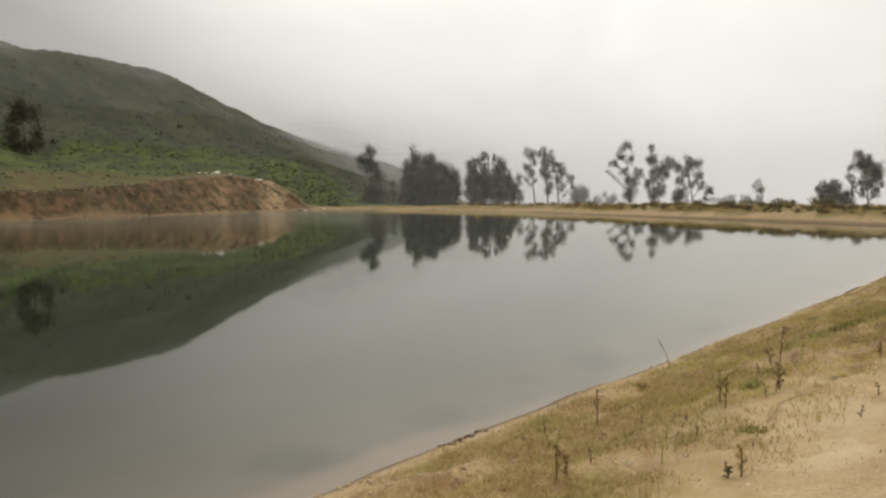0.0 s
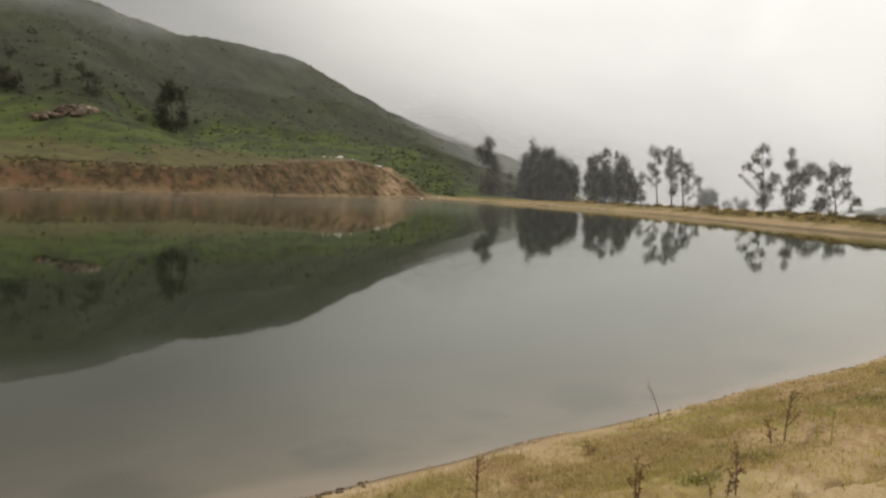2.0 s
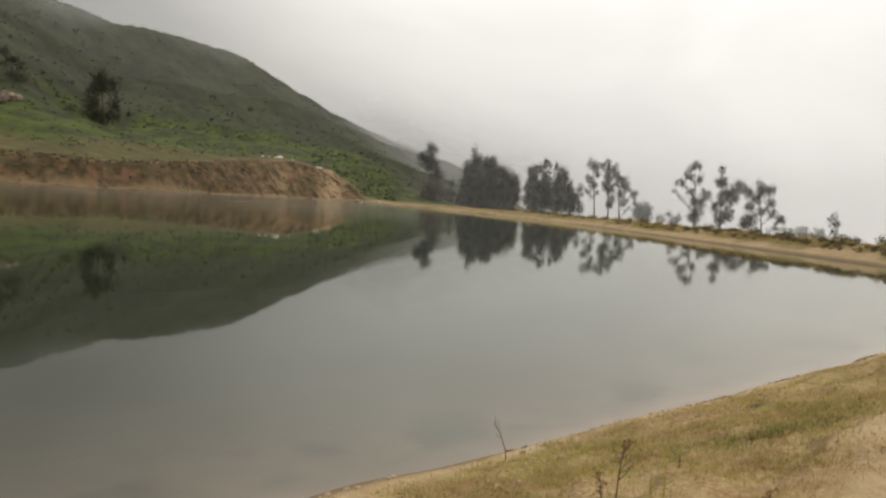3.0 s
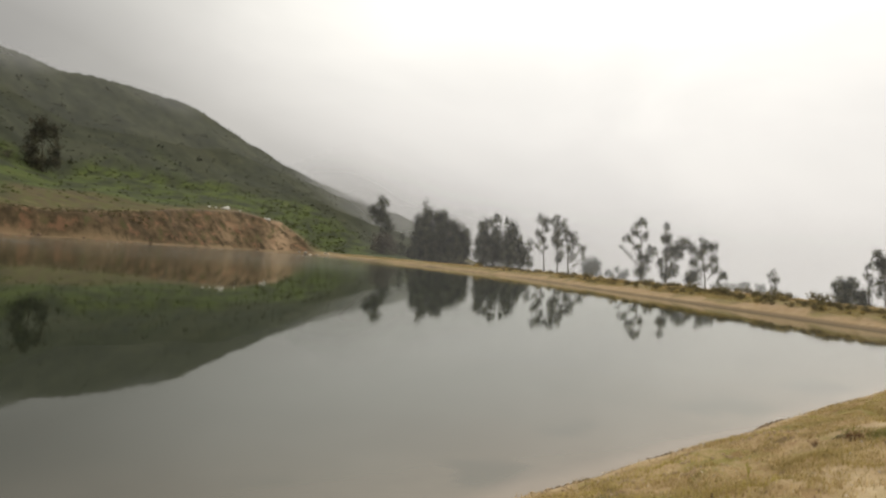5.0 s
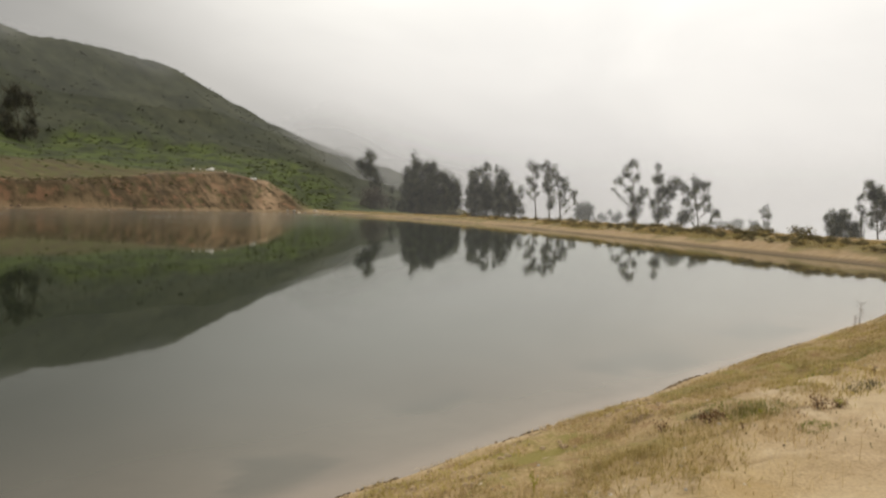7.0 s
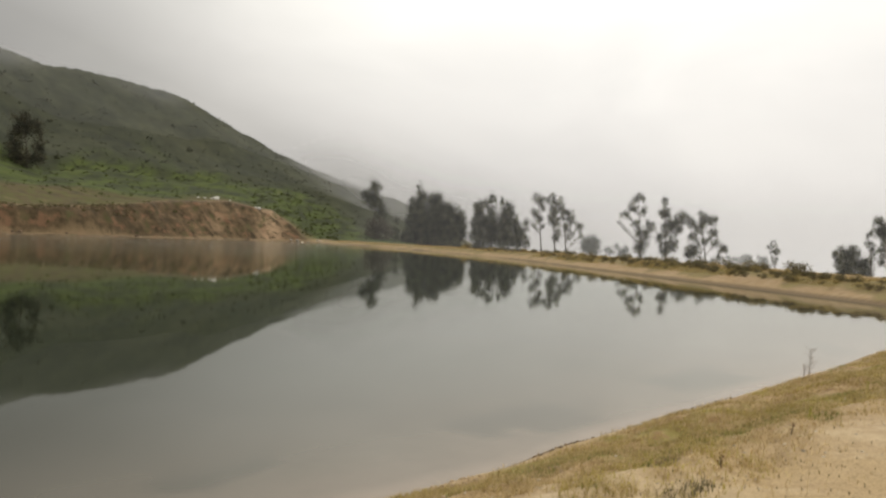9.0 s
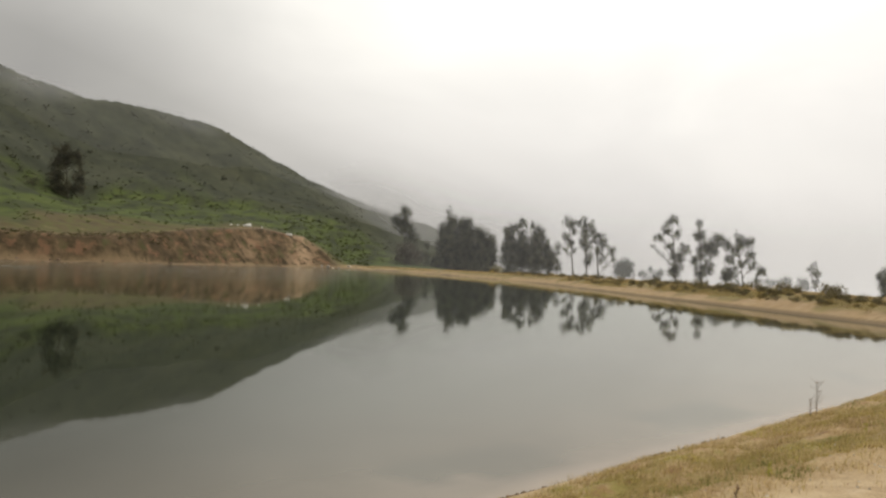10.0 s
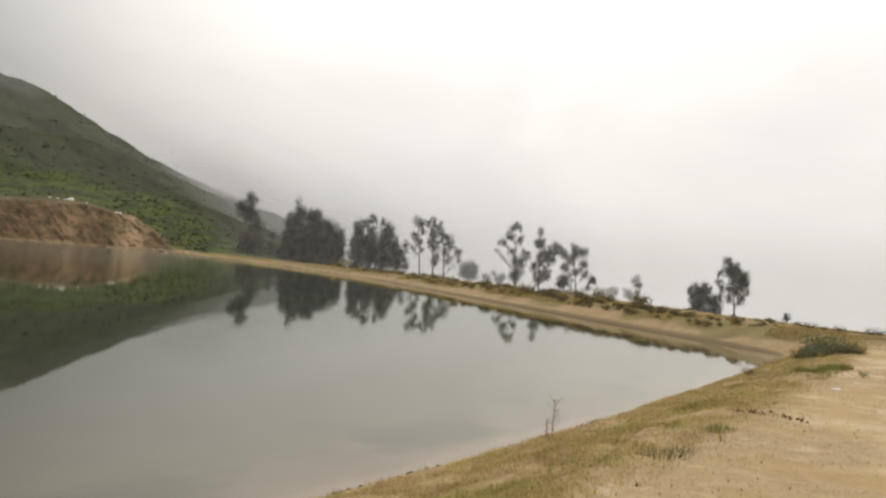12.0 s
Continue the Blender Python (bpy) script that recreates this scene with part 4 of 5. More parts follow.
for i, (x, y, size) in enumerate([(-94.5, 286.5, 1.5), (-96.3, 286.0, 0.7), (-98.6, 285.0, 0.6), (-101, 284.0, 0.55), (-78.2, 292.5, 1.1), (-79.4, 291.8, 0.7), (-89.5, 289, 0.5)]):
    boulder(x, y, size, 300 + i, WHITE_STONE, "whitish rock lying on the cliff top", "cliff top rocks")
for i, (x, y, size) in enumerate([(-57.5, 285.5, 0.8), (-60.0, 287.0, 1.0), (-62.5, 286.5, 0.7), (-55.0, 285.8, 0.6), (-49.5, 283.5, 0.6), (-47.0, 282, 0.45), (-51.2, 286.5, 0.9)]):
    boulder(x, y, size, 320 + i, STONE, "pale stone at the foot of the cliff", "shore stones")
for i in range(46):
    k = rng.random()
    b, r = radians(-41.7 + 3.4 * k + 0.2 * rng.normal()), 276 + 8 * k + 9 * rng.random() * (1 - abs(2 * k - 1.1) * 0.6)
    boulder(HEART[0] + r * math.sin(b), HEART[1] + r * math.cos(b), rng.uniform(0.9, 2.5), 340 + i, BROWN_ROCK if k < 0.62 else PALE_ROCK, "reddish-brown rock in a rocky outcrop", "outcrop rocks")
for i in range(12):
    b = radians(rng.uniform(-42, -14))
    for r in np.arange(170, 330, 1.0):
        x, y = HEART[0] + r * math.sin(b), HEART[1] + r * math.cos(b)
        if float(shore_distance(np.array([x]), np.array([y]))[0]) > 1.2:
            break
    boulder(x, y, rng.uniform(0.3, 0.7), 370 + i, BROWN_ROCK, "fallen brown rock below the earth cliff", "cliff foot rocks")


# ---- shrubs on the dam ----
def shrub(size, seed, leaf, label, group="dam shrubs", name="shrub", sprays=230, flat=0.75, fine=1.0):
    """A low twiggy shrub at the origin: woody stems and leaf sprays."""
    gen = np.random.default_rng(seed)
    base = empty(name, 0, 0, 0, label, "shrub", group)
    cs = []
    for i in range(7):
        u = i * 2.4 + gen.random()
        tip = Vector((math.cos(u) * size * 0.55 * gen.uniform(0.4, 1), math.sin(u) * size * 0.55 * gen.uniform(0.4, 1), size * flat * gen.uniform(0.5, 1)))
        v, f = tube([(0, 0, -0.05), tip * 0.5 + Vector((0, 0, size * 0.08)), tip], [size * 0.03, size * 0.02, size * 0.006], 5)
        part("stem", mesh_of("stem", v, f, DRY_STEM), base)
        k = sprays // 7
        q = gen.normal(size=(k, 3)) * size * 0.2
        cs.append(np.array(tip) * np.array([1, 1, 0.75]) + q)
    c = np.concatenate(cs)
    c[:, 2] = np.abs(c[:, 2])
    part("foliage", leaf_mesh("foliage", c, gen.uniform(0.10, 0.24, len(c)) * size * fine, gen, leaf, 0.0, 0.5), base)["kind"] = "stuff"
    return base


def spread(makers, places):
    """First use of each shrub is moved into place, the rest are copies."""
    used = set()
    for i, (x, y, k, turn) in enumerate(places):
        ob = makers[i % len(makers)]
        m = Matrix.Translation((x, y, height_at(x, y) - 0.03)) @ Matrix.Rotation(turn, 4, "Z")
        if i % len(makers) in used:
            copy = copy_thing(ob, m)
            copy.scale = (k, k, k)
        else:
            ob.matrix_basis = m
            used.add(i % len(makers))


rng = np.random.default_rng(8)
kinds = [shrub(1.3, 11, CREST_LEAF, "low olive-brown shrub on the dam crest"), shrub(1.0, 12, CREST_LEAF, "low olive-brown shrub on the dam crest", flat=0.6), shrub(1.5, 13, CREST_LEAF, "brownish twiggy shrub on the dam crest", flat=0.7), shrub(1.1, 14, OLIVE, "small green shrub on the dam crest", flat=0.6)]
ring = SHORE[(SHORE[:, 0] > 0) & (SHORE[:, 1] > 46)]
places = []
for i in range(150):
    j = rng.integers(0, len(ring) - 1)
    a, b = ring[j], ring[j + 1]
    p = a + (b - a) * rng.random()
    d = (b - a) / np.hypot(*(b - a))
    s = rng.uniform(3.0, 6.5) if i % 2 else rng.uniform(5, 10)
    places.append((p[0] + d[1] * s, p[1] - d[0] * s, rng.uniform(0.15, 0.3) if p[1] < 62 else rng.uniform(0.35, 0.75) if p[1] < 110 else rng.uniform(0.3, 0.75), rng.random() * 6.28))
near_dam = ring[(ring[:, 1] > 54) & (ring[:, 1] < 125)]
for i in range(130):
    j = rng.integers(0, len(near_dam) - 1)
    a, b = near_dam[j], near_dam[j + 1]
    p = a + (b - a) * rng.random()
    d = (b - a) / np.hypot(*(b - a))
    s = rng.uniform(2.0, 4.4)
    places.append((p[0] + d[1] * s, p[1] - d[0] * s, rng.uniform(0.2, 0.5), rng.random() * 6.28))
close_dam = ring[(ring[:, 1] > 47) & (ring[:, 1] < 74)]
for i in range(70):
    j = rng.integers(0, len(close_dam) - 1)
    a, b = close_dam[j], close_dam[j + 1]
    p = a + (b - a) * rng.random()
    d = (b - a) / np.hypot(*(b - a))
    s = rng.uniform(2.0, 3.9)
    places.append((p[0] + d[1] * s, p[1] - d[0] * s, rng.uniform(0.14, 0.34), rng.random() * 6.28))
places.sort(key=lambda q: -q[1])
spread(kinds, places)
# little bushes along the far edge of the crest
tiny = [shrub(0.55, 21, SCRUB_LEAF, "tiny dark bush on the edge of the crest", "edge bushes", sprays=120)]
spread(tiny, [(38.65, 46.88, 0.8, 0), (39.25, 46.43, 0.6, 1), (39.83, 45.97, 0.9, 2), (40.42, 45.49, 0.4, 3), (40.93, 45.07, 0.9, 4), (41.26, 44.78, 1.0, 5), (37.21, 47.91, 0.4, 6)])
# blue-green thicket at the corner of the bank
thick = [shrub(1.0, 31, AGAVE, "blue-green leafy bush at the corner of the bank", "corner bushes", sprays=700, flat=0.6, fine=0.55),
         shrub(0.95, 32, CREST_LEAF, "brown-green leafy bush at the corner of the bank", "corner bushes", sprays=400, flat=0.7, fine=0.45),
         shrub(0.9, 33, OLIVE, "olive leafy bush at the corner of the bank", "corner bushes", sprays=450, flat=0.6, fine=0.5)]
gen = np.random.default_rng(77)
THICKET = []
for i in range(34):
    t, w = gen.random(), gen.uniform(-0.75, 0.75)
    THICKET.append((29.0 + 1.3 * t + 0.9 * w, 31.9 + 3.4 * t - 0.5 * w, gen.uniform(0.35, 0.62), gen.random() * 6.28))
spread(thick, THICKET)


# ---- grass and weeds on the near bank ----
def blades(name, x, y, length, width, mat, label, category, seed, lean=0.6):
    """Bent blades of grass, joined into one mass."""
    gen = np.random.default_rng(seed)
    n = len(x)
    root = np.stack([x, y, height(x, y) - 0.005], -1)
    u = gen.random(n) * 6.283
    out = np.stack([np.cos(u), np.sin(u), 0 * u], -1)
    side = np.stack([-np.sin(u), np.cos(u), 0 * u], -1) * (width * gen.uniform(0.6, 1.3, n))[:, None] * 0.5
    L = (length * gen.uniform(0.55, 1.25, n))[:, None]
    k = (lean * gen.uniform(0.3, 1.5, n))[:, None]
    up = np.array([[0, 0, 1.0]])
    mid = root + L * (0.55 * up + 0.25 * k * out)
    tip = root + L * (up * (0.95 - 0.35 * k) + 0.85 * k * out)
    v = np.stack([root - side, root + side, mid + side * 0.8, mid - side * 0.8, tip], 1).reshape(-1, 3)
    me = bpy.data.meshes.new(name)
    me.vertices.add(5 * n)
    me.vertices.foreach_set("co", v.reshape(-1).astype(np.float32))
    b = np.arange(n)[:, None] * 5
    loops = np.concatenate([b + np.array([[0, 1, 2]]), b + np.array([[0, 2, 3]]), b + np.array([[3, 2, 4]])], 1).reshape(-1)
    me.loops.add(len(loops))
    me.loops.foreach_set("vertex_index", loops.astype(np.int32))
    me.polygons.add(3 * n)
    me.polygons.foreach_set("loop_start", (np.arange(3 * n) * 3).astype(np.int32))
    me.materials.append(mat)
    me.update(calc_edges=True)
    return tagged(new(name, me), label, category, kind="stuff")


rng = np.random.default_rng(20)
bank_line = SHORE[(SHORE[:, 0] > -9) & (SHORE[:, 1] > -3) & (SHORE[:, 1] < 41.5) & (SHORE[:, 0] < 34)]
seg = np.hypot(*np.diff(bank_line, axis=0).T)
reach = np.concatenate([[0], np.cumsum(seg)])


def on_bank(u, s):
    """A place u metres along the bank and s metres up from the water."""
    x, y = np.interp(u, reach, bank_line[:, 0]), np.interp(u, reach, bank_line[:, 1])
    dx, dy = np.interp(u + 0.5, reach, bank_line[:, 0]) - np.interp(u - 0.5, reach, bank_line[:, 0]), np.interp(u + 0.5, reach, bank_line[:, 1]) - np.interp(u - 0.5, reach, bank_line[:, 1])
    k = np.hypot(dx, dy)
    return x + dy / k * s, y - dx / k * s


def bank_places(n, s0, s1, lo, hi, size, salt, u1=None):
    u, s = rng.uniform(1, u1 or reach[-1] - 1, n), rng.uniform(s0, s1, n)
    x, y = on_bank(u, s)
    v = fbm(x, y, size, salt, 3)
    fade = smooth(s0 - 0.05, s0 + 0.5, s) * smooth(s1 + 0.05, s1 - 0.8, s)
    keep = rng.random(n) < smooth(lo, hi, v) * fade
    return x[keep], y[keep]


x, y = bank_places(190000, 0.15, 3.7, -0.06, 0.2, 0.42, 201)
blades("dry_grass", x, y, np.full(len(x), 0.075), np.full(len(x), 0.006), STRAW, "dry straw-coloured grass on the bank", "grass", 61, 1.5)
x, y = bank_places(200000, 0.2, 3.5, 0.0, 0.18, 0.7, 211)
blades("olive_grass", x, y, np.full(len(x), 0.085), np.full(len(x), 0.006), OLIVE, "olive half-dry grass on the bank slope", "grass", 62, 1.4)
x, y = bank_places(70000, 0.7, 3.2, 0.15, 0.28, 0.9, 221)
blades("green_grass", x, y, np.full(len(x), 0.065), np.full(len(x), 0.006), GREEN, "patches of green grass on the bank", "grass", 63, 1.2)
x, y = bank_places(110000, 0.3, 3.6, 0.04, 0.2, 1.1, 227)
blades("yellow_grass", x, y, np.full(len(x), 0.075), np.full(len(x), 0.006), YELLOW, "patches of yellowed grass on the bank", "grass", 80, 1.3)
x, y = bank_places(9000, 0.3, 4.2, -0.05, 0.35, 0.8, 235)
blades("straw_stems", x, y, np.full(len(x), 0.13), np.full(len(x), 0.0032), STRAW, "thin pale straw stems standing on the bank", "grass", 77, 0.5)
x, y = bank_places(16000, 0.5, 3.8, 0.1, 0.35, 0.55, 237)
blades("dark_stubble", x, y, np.full(len(x), 0.045), np.full(len(x), 0.006), RUST_LEAF, "dark withered stubble on the bank", "stubble", 78, 0.8)
x, y = bank_places(22000, 2.6, 9.0, -0.1, 0.4, 0.8, 231)
blades("stubble", x, y, np.full(len(x), 0.04), np.full(len(x), 0.007), CREST_LEAF, "sparse dry stubble on the sandy path", "stubble", 64, 0.5)
x, y = bank_places(26000, 2.8, 9.0, -0.05, 0.4, 1.3, 241)
blades("path_grass", x, y, np.full(len(x), 0.05), np.full(len(x), 0.005), STRAW, "thin dry grass on the path", "grass", 65, 0.8)


# grass on the dam's crest and far face
def dam_places(n, s0, s1):
    pts = SHORE[(SHORE[:, 1] > 42) & (SHORE[:, 0] > -50) & (SHORE[:, 1] < 286)]
    j = rng.integers(0, len(pts) - 1, n)
    t = rng.random(n)[:, None]
    p = pts[j] * (1 - t) + pts[j + 1] * t
    d = pts[j + 1] - pts[j]
    d /= np.hypot(d[:, 0], d[:, 1])[:, None]
    s = rng.uniform(s0, s1, n)
    x, y = p[:, 0] + d[:, 1] * s, p[:, 1] - d[:, 0] * s
    keep = fbm(x, y, 4, 251, 3) > -0.12
    return x[keep], y[keep]


x, y = dam_places(26000, 3.0, 10.5)
blades("crest_grass", x, y, 0.10 + 0.26 * smooth(50, 95, y), np.full(len(x), 0.045), STRAW, "straw-yellow grass along the dam crest", "grass", 66, 0.8)
x, y = dam_places(62000, 1.7, 4.8)
k = y < 125
blades("dam_grass", x[k], y[k], 0.09 + 0.12 * smooth(50, 95, y[k]), np.full(k.sum(), 0.022), OLIVE, "olive grass on the upper face of the dam", "grass", 68, 0.9)
x, y = dam_places(60000, 4.4, 10.5)
k = y < 125
blades("crest_straw", x[k], y[k], 0.09 + 0.12 * smooth(50, 95, y[k]), np.full(k.sum(), 0.022), STRAW, "pale dry grass on the flat of the dam crest", "grass", 79, 0.9)
x, y = rng.uniform(29, 46, 12000), rng.uniform(33, 62, 12000)
q = shore_distance(x, y)
k = (q > 2.2 + 2.5 * fbm(x, y, 3, 255, 2)) & (q < 11) & (x + y > 66) & (fbm(x, y, 1.7, 257, 3) > -0.1)
blades("corner_grass", x[k], y[k], np.full(k.sum(), 0.13), np.full(k.sum(), 0.018), STRAW, "dry grass where the bank meets the dam", "grass", 69, 0.9)
x, y = dam_places(12000, 2.4, 9)
k = fbm(x, y, 2.2, 259, 2) > 0
blades("crest_brown_grass", x[k], y[k], 0.10 + 0.2 * smooth(50, 95, y[k]), np.full(k.sum(), 0.04), CREST_LEAF, "brown weedy growth along the dam crest", "grass", 70, 0.7)
x, y = dam_places(9000, 2.4, 6)
k = fbm(x, y, 3.0, 263, 2) > 0.05
blades("crest_green_grass", x[k], y[k], 0.12 + 0.2 * smooth(50, 95, y[k]), np.full(k.sum(), 0.04), GREEN, "green grass patches on the dam", "grass", 76, 0.8)
x, y = dam_places(12000, 2.4, 9)
blades("crest_dry_grass", x, y, 0.10 + 0.22 * smooth(50, 95, y), np.full(len(x), 0.04), STRAW, "dry yellow grass along the dam crest", "grass", 67, 0.9)


def tufts(name, rows, mat, seed, label, count=170):
    """Dense tufts of grass: x, y, width, height."""
    gen = np.random.default_rng(seed)
    xs, ys, hs = [], [], []
    for x, y, w, h in rows:
        a, r = gen.random(count) * 6.283, np.sqrt(gen.random(count)) * w * 0.5 * gen.uniform(0.7, 1.2, count)
        xs.append(x + np.cos(a) * r * 1.3 + np.sin(a) * r * 0.3)
        ys.append(y + np.sin(a) * r + np.cos(a) * r * 0.3)
        hs.append(h * (1 - 0.4 * r / (w * 0.5)))
    x = np.concatenate(xs)
    blades(name, x, np.concatenate(ys), np.concatenate(hs), np.full(len(x), 0.006), mat, label, "grass", seed, 1.0)


TUFTS_1 = [(1.43, 5.51, 0.35, 0.07), (2.37, 5.15, 0.2, 0.07), (2.92, 6.36, 0.22, 0.09), (1.22, 4.64, 0.5, 0.05), (5.15, 9.09, 0.35, 0.1), (5.41, 9.1, 0.4, 0.11), (5.71, 9.22, 0.4, 0.11), (6.03, 9.35, 0.35, 0.1), (9.18, 12.06, 0.35, 0.1), (9.1, 12.25, 0.45, 0.09), (9.38, 12.15, 0.4, 0.1), (10.6, 13.65, 0.5, 0.08),
           (12.1, 15.4, 0.7, 0.08), (12.6, 15.97, 0.4, 0.1), (11.1, 14.6, 0.6, 0.08), (12.85, 16.1, 0.45, 0.08), (12.58, 15.06, 0.35, 0.07), (14.82, 17.6, 0.5, 0.1)]
TUFTS_2 = [(16.73, 18.8, 0.35, 0.14), (17.6, 21.4, 0.6, 0.16), (22.6, 24.9, 0.7, 0.2), (23.2, 25.4, 0.7, 0.2), (24.0, 26.2, 0.6, 0.18), (20.0, 23.6, 0.6, 0.14), (9.46, 11.57, 0.3, 0.05), (3.4, 6.9, 0.3, 0.07), (13.8, 17.1, 0.35, 0.09)]
tufts("green_tufts", TUFTS_1 + TUFTS_2, GREEN, 400, "tufts of fresh green grass on the bank")
tufts("corner_tuft", [(22.9, 25.8, 0.6, 0.2), (23.4, 26.0, 0.6, 0.22), (24.0, 26.35, 0.7, 0.27), (24.5, 26.6, 0.5, 0.25)], GREEN, 480, "dense green grass tuft beside the path", 700)
tufts("olive_tufts", [(7.84, 10.9, 0.55, 0.10), (8.0, 11.13, 0.5, 0.10), (8.27, 10.77, 0.6, 0.09), (4.08, 9.6, 0.25, 0.1), (7.85, 11.3, 0.4, 0.1), (15.4, 17.9, 0.5, 0.12), (6.69, 10.02, 0.4, 0.1)], OLIVE, 440, "dull olive mounds of grass on the bank")
tufts("dry_tussocks", [(15.61, 17.69, 0.5, 0.16), (10.55, 12.79, 0.35, 0.1), (6.08, 10.84, 0.15, 0.12), (8.8, 12.04, 0.25, 0.08), (5.94, 10.82, 0.2, 0.11)], CREST_LEAF, 460, "dry brownish tussocks on the bank", 140)


def weed(x, y, h, seed, twigs=6, leaf=RUST_LEAF, spray=24, lean=0.1, label="dry dark weed stalk with withered leaves", name="dry_weed", stem=DRY_STEM, low=0.25):
    """A single stalk with side twigs and a few withered leaves."""
    gen = np.random.default_rng(seed)
    z = height_at(x, y)
    base = empty(name, x, y, z, label, "plant", "bank weeds")
    u = gen.random() * 6.283
    spine = [Vector((math.cos(u) * lean * h * t * t, math.sin(u) * lean * h * t * t, h * t - 0.02)) for t in (0, 0.35, 0.7, 1.0)]
    v, f = tube(spine, [0.006, 0.005, 0.0035, 0.002], 6)
    part("stem", mesh_of("stem", v, f, stem), base)
    pts = []
    for i in range(twigs):
        t = low + (0.95 - low) * (i + gen.random()) / max(twigs, 1)
        k = min(int(t * 3), 2)
        start = spine[k].lerp(spine[k + 1], t * 3 - k)
        a = gen.random() * 6.283
        d = Vector((math.cos(a), math.sin(a), gen.uniform(0.4, 1.3))) * h * gen.uniform(0.12, 0.26)
        v, f = tube([start, start + d * 0.6, start + d + Vector((0, 0, 0.01))], [0.0028, 0.002, 0.0012], 4)
        part("twig", mesh_of("twig", v, f, stem), base)
        pts.append(np.array(start + d * 0.8) + gen.normal(size=(max(2, spray // max(twigs, 1)), 3)) * h * 0.05)
    if pts and spray >= 20:
        t = gen.uniform(0.2, 1.0, 34)
        up = np.array([spine[min(int(q * 3), 2)].lerp(spine[min(int(q * 3), 2) + 1], q * 3 - min(int(q * 3), 2)) for q in t])
        pts.append(up + gen.normal(size=(34, 3)) * np.array([0.011, 0.011, 0.008]))
    if pts and spray:
        p = np.concatenate(pts)
        part("leaf", leaf_mesh("leaf", p, gen.uniform(0.016, 0.038, len(p)), gen, leaf, 0.4, 0.28), base)["kind"] = "stuff"
    return base


STALKS = [(1.44, 6.34, 0.37, 9, 0.0), (2.46, 5.85, 0.33, 3, 0.05), (0.77, 4.69, 0.30, 3, 0.0), (0.84, 4.66, 0.24, 2, 0.1), (4.69, 7.18, 0.21, 5, 0.0), (3.81, 7.59, 0.44, 10, 0.1), (3.70, 7.55, 0.2, 6, 0.4), (3.08, 6.13, 0.28, 8, 0.1), (3.02, 6.08, 0.2, 5, 0.2), (2.46, 5.97, 0.27, 4, 0.0)]
for i, (x, y, h, twigs, lean) in enumerate(STALKS):
    weed(x, y, h, 500 + i, twigs, lean=lean, spray=30)
SMALL = [(0.89, 6.05, 0.14), (1.35, 5.77, 0.13), (1.81, 6.2, 0.14), (2.1, 5.82, 0.11), (3.12, 4.99, 0.1), (3.54, 5.44, 0.11), (2.92, 6.07, 0.12), (3.32, 7.04, 0.11), (2.0, 5.3, 0.1), (1.1, 5.1, 0.12), (4.4, 8.2, 0.12), (5.2, 8.9, 0.1), (6.6, 9.9, 0.1), (8.91, 11.53, 0.07), (10.9, 13.2, 0.1), (11.9, 14.3, 0.09), (13.4, 16.0, 0.1), (14.8, 16.67, 0.06), (16.4, 18.2, 0.1)]
for i, (x, y, h) in enumerate(SMALL):
    weed(x, y, h, 520 + i, 3, spray=9, lean=0.15, label="short withered weed on the bank")
# bare curved twigs at the water's edge
weed(3.06, 9.11, 0.41, 560, 4, spray=0, lean=0.35, label="bare curved twig at the water's edge", name="bare_twig", low=0.6)
weed(15.6, 21.3, 0.62, 561, 14, spray=40, lean=0.05, label="tall dry branching weed by the water", low=0.15)
weed(15.52, 21.33, 0.35, 562, 8, spray=20, lean=0.1, label="dry branching weed by the water", low=0.1)
weed(1.82, 4.09, 0.2, 563, 9, leaf=OLIVE, spray=60, lean=0.05, label="small twiggy brown-green plant on the bank", low=0.1)
weed(1.75, 4.12, 0.11, 564, 6, leaf=CREST_LEAF, spray=40, lean=0.3, label="small twiggy brown-green plant on the bank", low=0.1)
# yellow-green stalks
for i, (x, y, h) in enumerate([(0.80, 4.78, 0.34), (1.59, 4.9, 0.23), (4.04, 7.56, 0.22), (4.08, 7.38, 0.31), (7.31, 10.91, 0.15), (12.33, 14.87, 0.12), (9.2, 11.9, 0.1), (14.3, 17.3, 0.14), (5.8, 9.3, 0.16)]):
    weed(x, y, h, 570 + i, 5, leaf=YELLOW_STEM, spray=18, lean=0.06, label="slender yellow-green stalk on the bank", name="green_stalk", stem=YELLOW_STEM)
# small leafy shrubs
for i, (x, y, k, leaf, label) in enumerate([(9.94, 12.11, 0.085, RUST_LEAF, "small reddish shrub with yellow-green tips"), (9.96, 12.14, 0.075, YELLOW_STEM, "yellow-green sprout beside a reddish shrub"), (8.77, 11.85, 0.11, RUST_LEAF, "low rust-red dry plant on the bank"), (8.9, 11.95, 0.09, RUST_LEAF, "low rust-red dry plant on the bank"), (8.48, 12.01, 0.1, RUST_LEAF, "low rust-red dry plant on the bank"), (9.74, 12.04, 0.12, RUST_LEAF, "low rust-red dry plant on the bank"),
                                              (23.55, 28.8, 0.36, CREST_LEAF, "grey-brown shrub standing at the waterline"), (19.15, 18.88, 0.16, MEADOW_LEAF, "small green plant beside the path"), (23.4, 24.6, 0.16, MEADOW_LEAF, "small green plant beside the path"), (23.5, 23.9, 0.18, MEADOW_LEAF, "small green plant beside the path"), (2.28, 7.73, 0.1, RUST_LEAF, "low rust-red dry plant on the bank")]):
    ob = shrub(k, 600 + i, leaf, label, "bank plants", "small_plant", 150, 0.9)
    ob.location = (x, y, height_at(x, y))


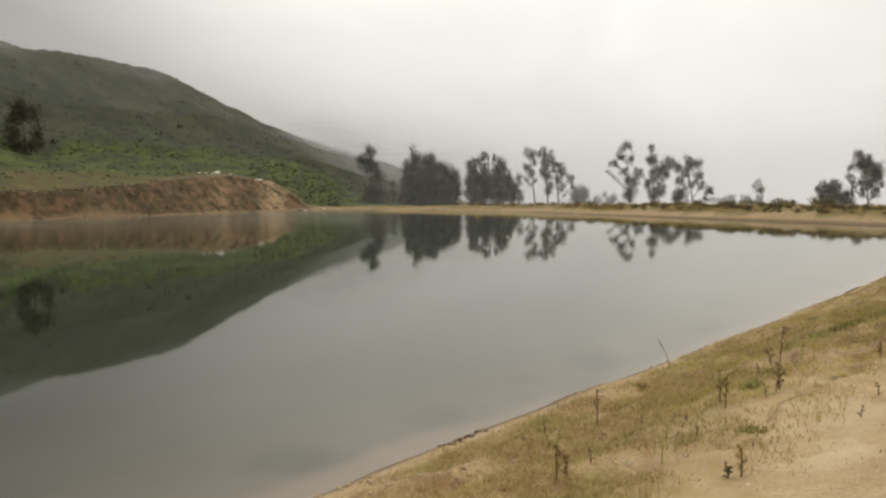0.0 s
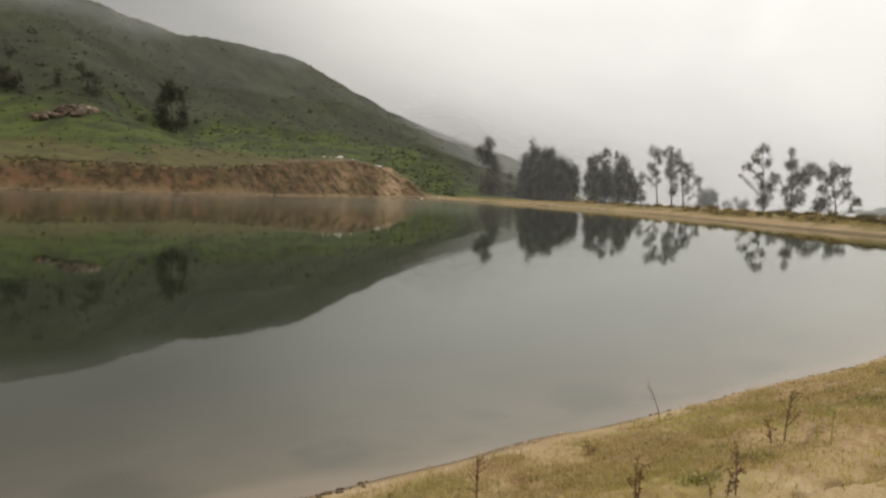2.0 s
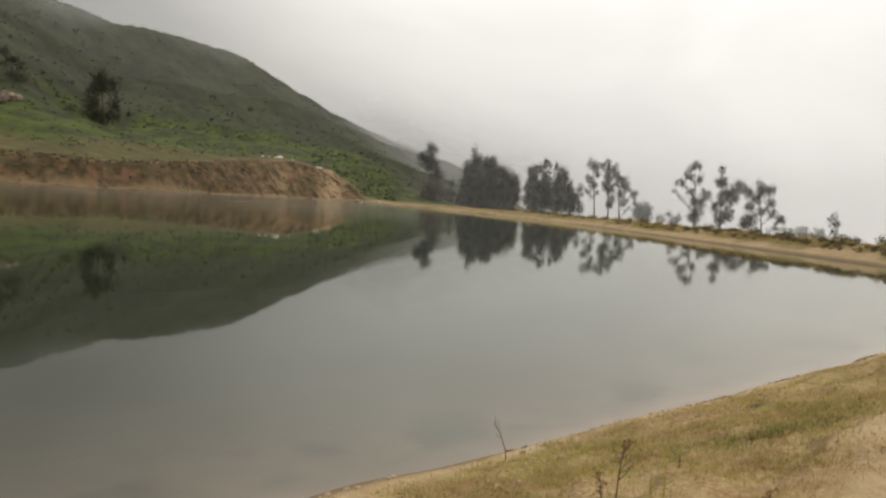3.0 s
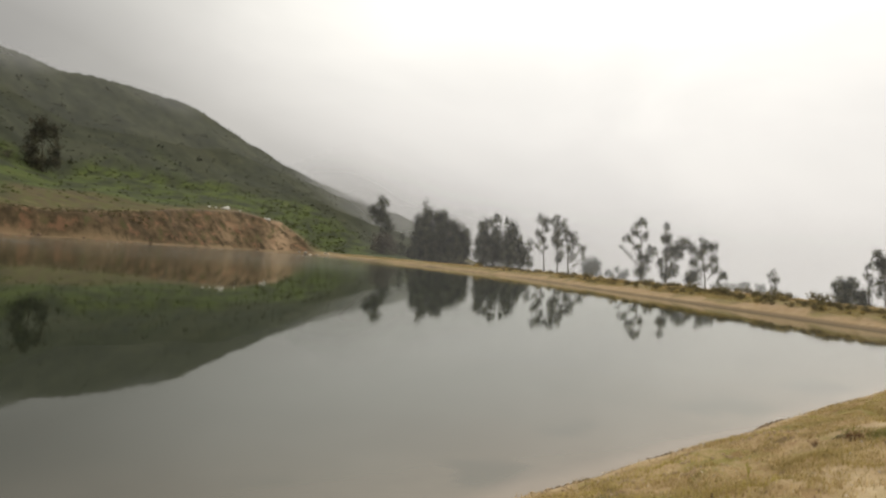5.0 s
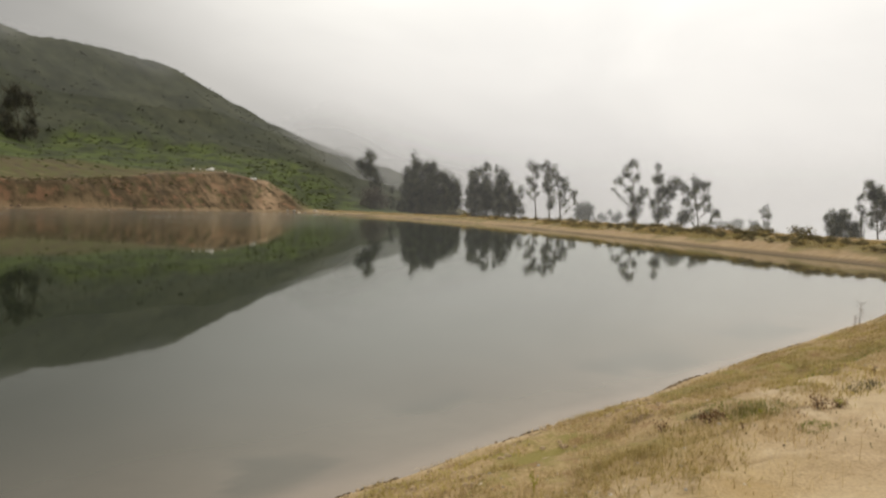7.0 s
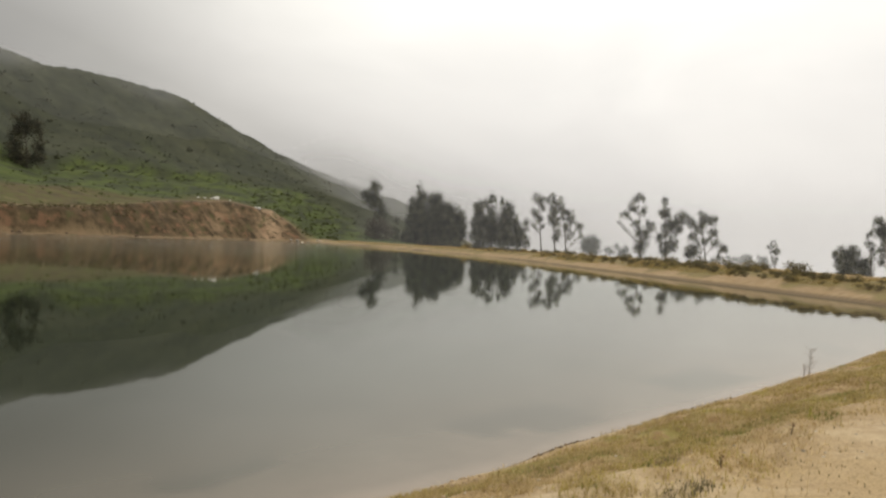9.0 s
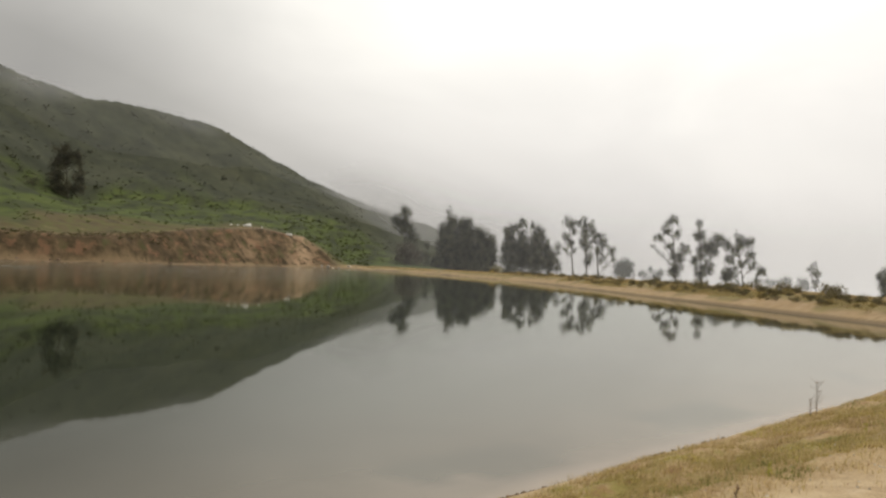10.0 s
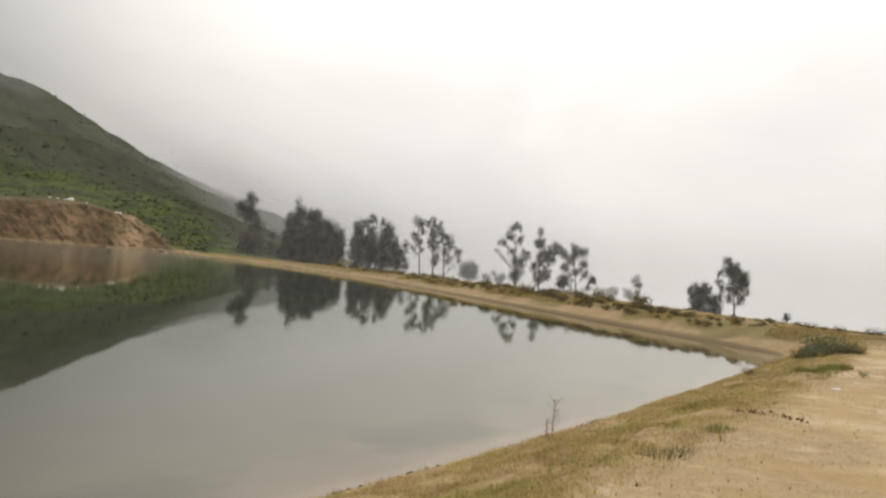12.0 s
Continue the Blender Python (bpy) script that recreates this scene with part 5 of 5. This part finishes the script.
# ---- stones, clods and litter on the ground ----
def pebbles(name, x, y, size, mat, label, seed):
    gen = np.random.default_rng(seed)
    shape = np.array([(-1, -1, 0), (1, -1, 0), (1, 1, 0), (-1, 1, 0), (-0.6, -0.5, 1), (0.6, -0.6, 0.9), (0.5, 0.6, 1), (-0.6, 0.5, 0.8)], float)
    n = len(x)
    u = gen.random(n) * 6.283
    p = shape[None] * gen.uniform(0.75, 1.25, (n, 8, 3)) * size[:, None, None] * np.array([0.5, 0.36, 0.42])
    p = np.stack([p[..., 0] * np.cos(u)[:, None] - p[..., 1] * np.sin(u)[:, None], p[..., 0] * np.sin(u)[:, None] + p[..., 1] * np.cos(u)[:, None], p[..., 2]], -1)
    p = p + np.stack([x, y, height(x, y) - size * 0.08], -1)[:, None]
    quads = [(0, 1, 5, 4), (1, 2, 6, 5), (2, 3, 7, 6), (3, 0, 4, 7), (4, 5, 6, 7)]
    faces = [tuple(k * 8 + j for j in q) for k in range(n) for q in quads]
    return tagged(new(name, mesh_of(name, p.reshape(-1, 3), faces, mat)), label, "stones", kind="stuff")


x, y = bank_places(20000, 1.4, 9.5, -0.25, 0.3, 1.1, 261)
pebbles("pebbles", x, y, 0.006 + 0.024 * rng.random(len(x)) ** 3.0, STONE, "small pale pebbles strewn on the path", 71)
x, y = bank_places(7000, 0.8, 8.5, -0.1, 0.4, 0.9, 271)
pebbles("clods", x, y, 0.006 + 0.018 * rng.random(len(x)) ** 3, DARK_CLOD, "small dark clods and bits of litter", 72)
u, s = rng.uniform(4, 24, 1500), rng.uniform(0.15, 1.5, 1500) ** 1.3
x, y = on_bank(u, s)
k = fbm(x, y, 1.1, 291, 3) > 0.02
pebbles("pale_lumps", x[k], y[k], rng.uniform(0.02, 0.07, k.sum()), CRUMBLE, "pale crumbled lumps of earth near the water", 74)
# dark lumps of earth along the waterline
u = rng.uniform(2, reach[-1] - 2, 1500)
x, y = on_bank(u, rng.normal(0.13, 0.09, len(u)))
keep = fbm(x, y, 2.5, 281, 2) > 0.02
pebbles("shore_clods", x[keep], y[keep], rng.uniform(0.02, 0.065, keep.sum()), DARK_CLOD, "dark wet lumps of earth along the waterline", 73)
# withered leaves in a line across the path
for i in range(6):
    t = i / 5
    ob = new("dry_leaf_litter", leaf_mesh("dry_leaf_litter", np.random.default_rng(650 + i).normal(size=(12, 3)) * np.array([0.05, 0.04, 0.01]) + np.array([0, 0, 0.03]), np.full(12, 0.05), np.random.default_rng(660 + i), RUST_LEAF, 0.0, 0.6))
    x, y = 17.75 + 0.35 * t, 20.05 - 0.75 * t
    ob.location = (x, y, height_at(x, y))
    tagged(ob, "withered brown leaf litter lying on the path", "leaf litter", "path litter")
stone = new("stone", rock_mesh("stone", 0.09, 690, WHITE_STONE, 0.4))
stone.location = (21.2, 22.6, height_at(21.2, 22.6) + 0.01)
tagged(stone, "pale flat stone lying on the path", "stone")
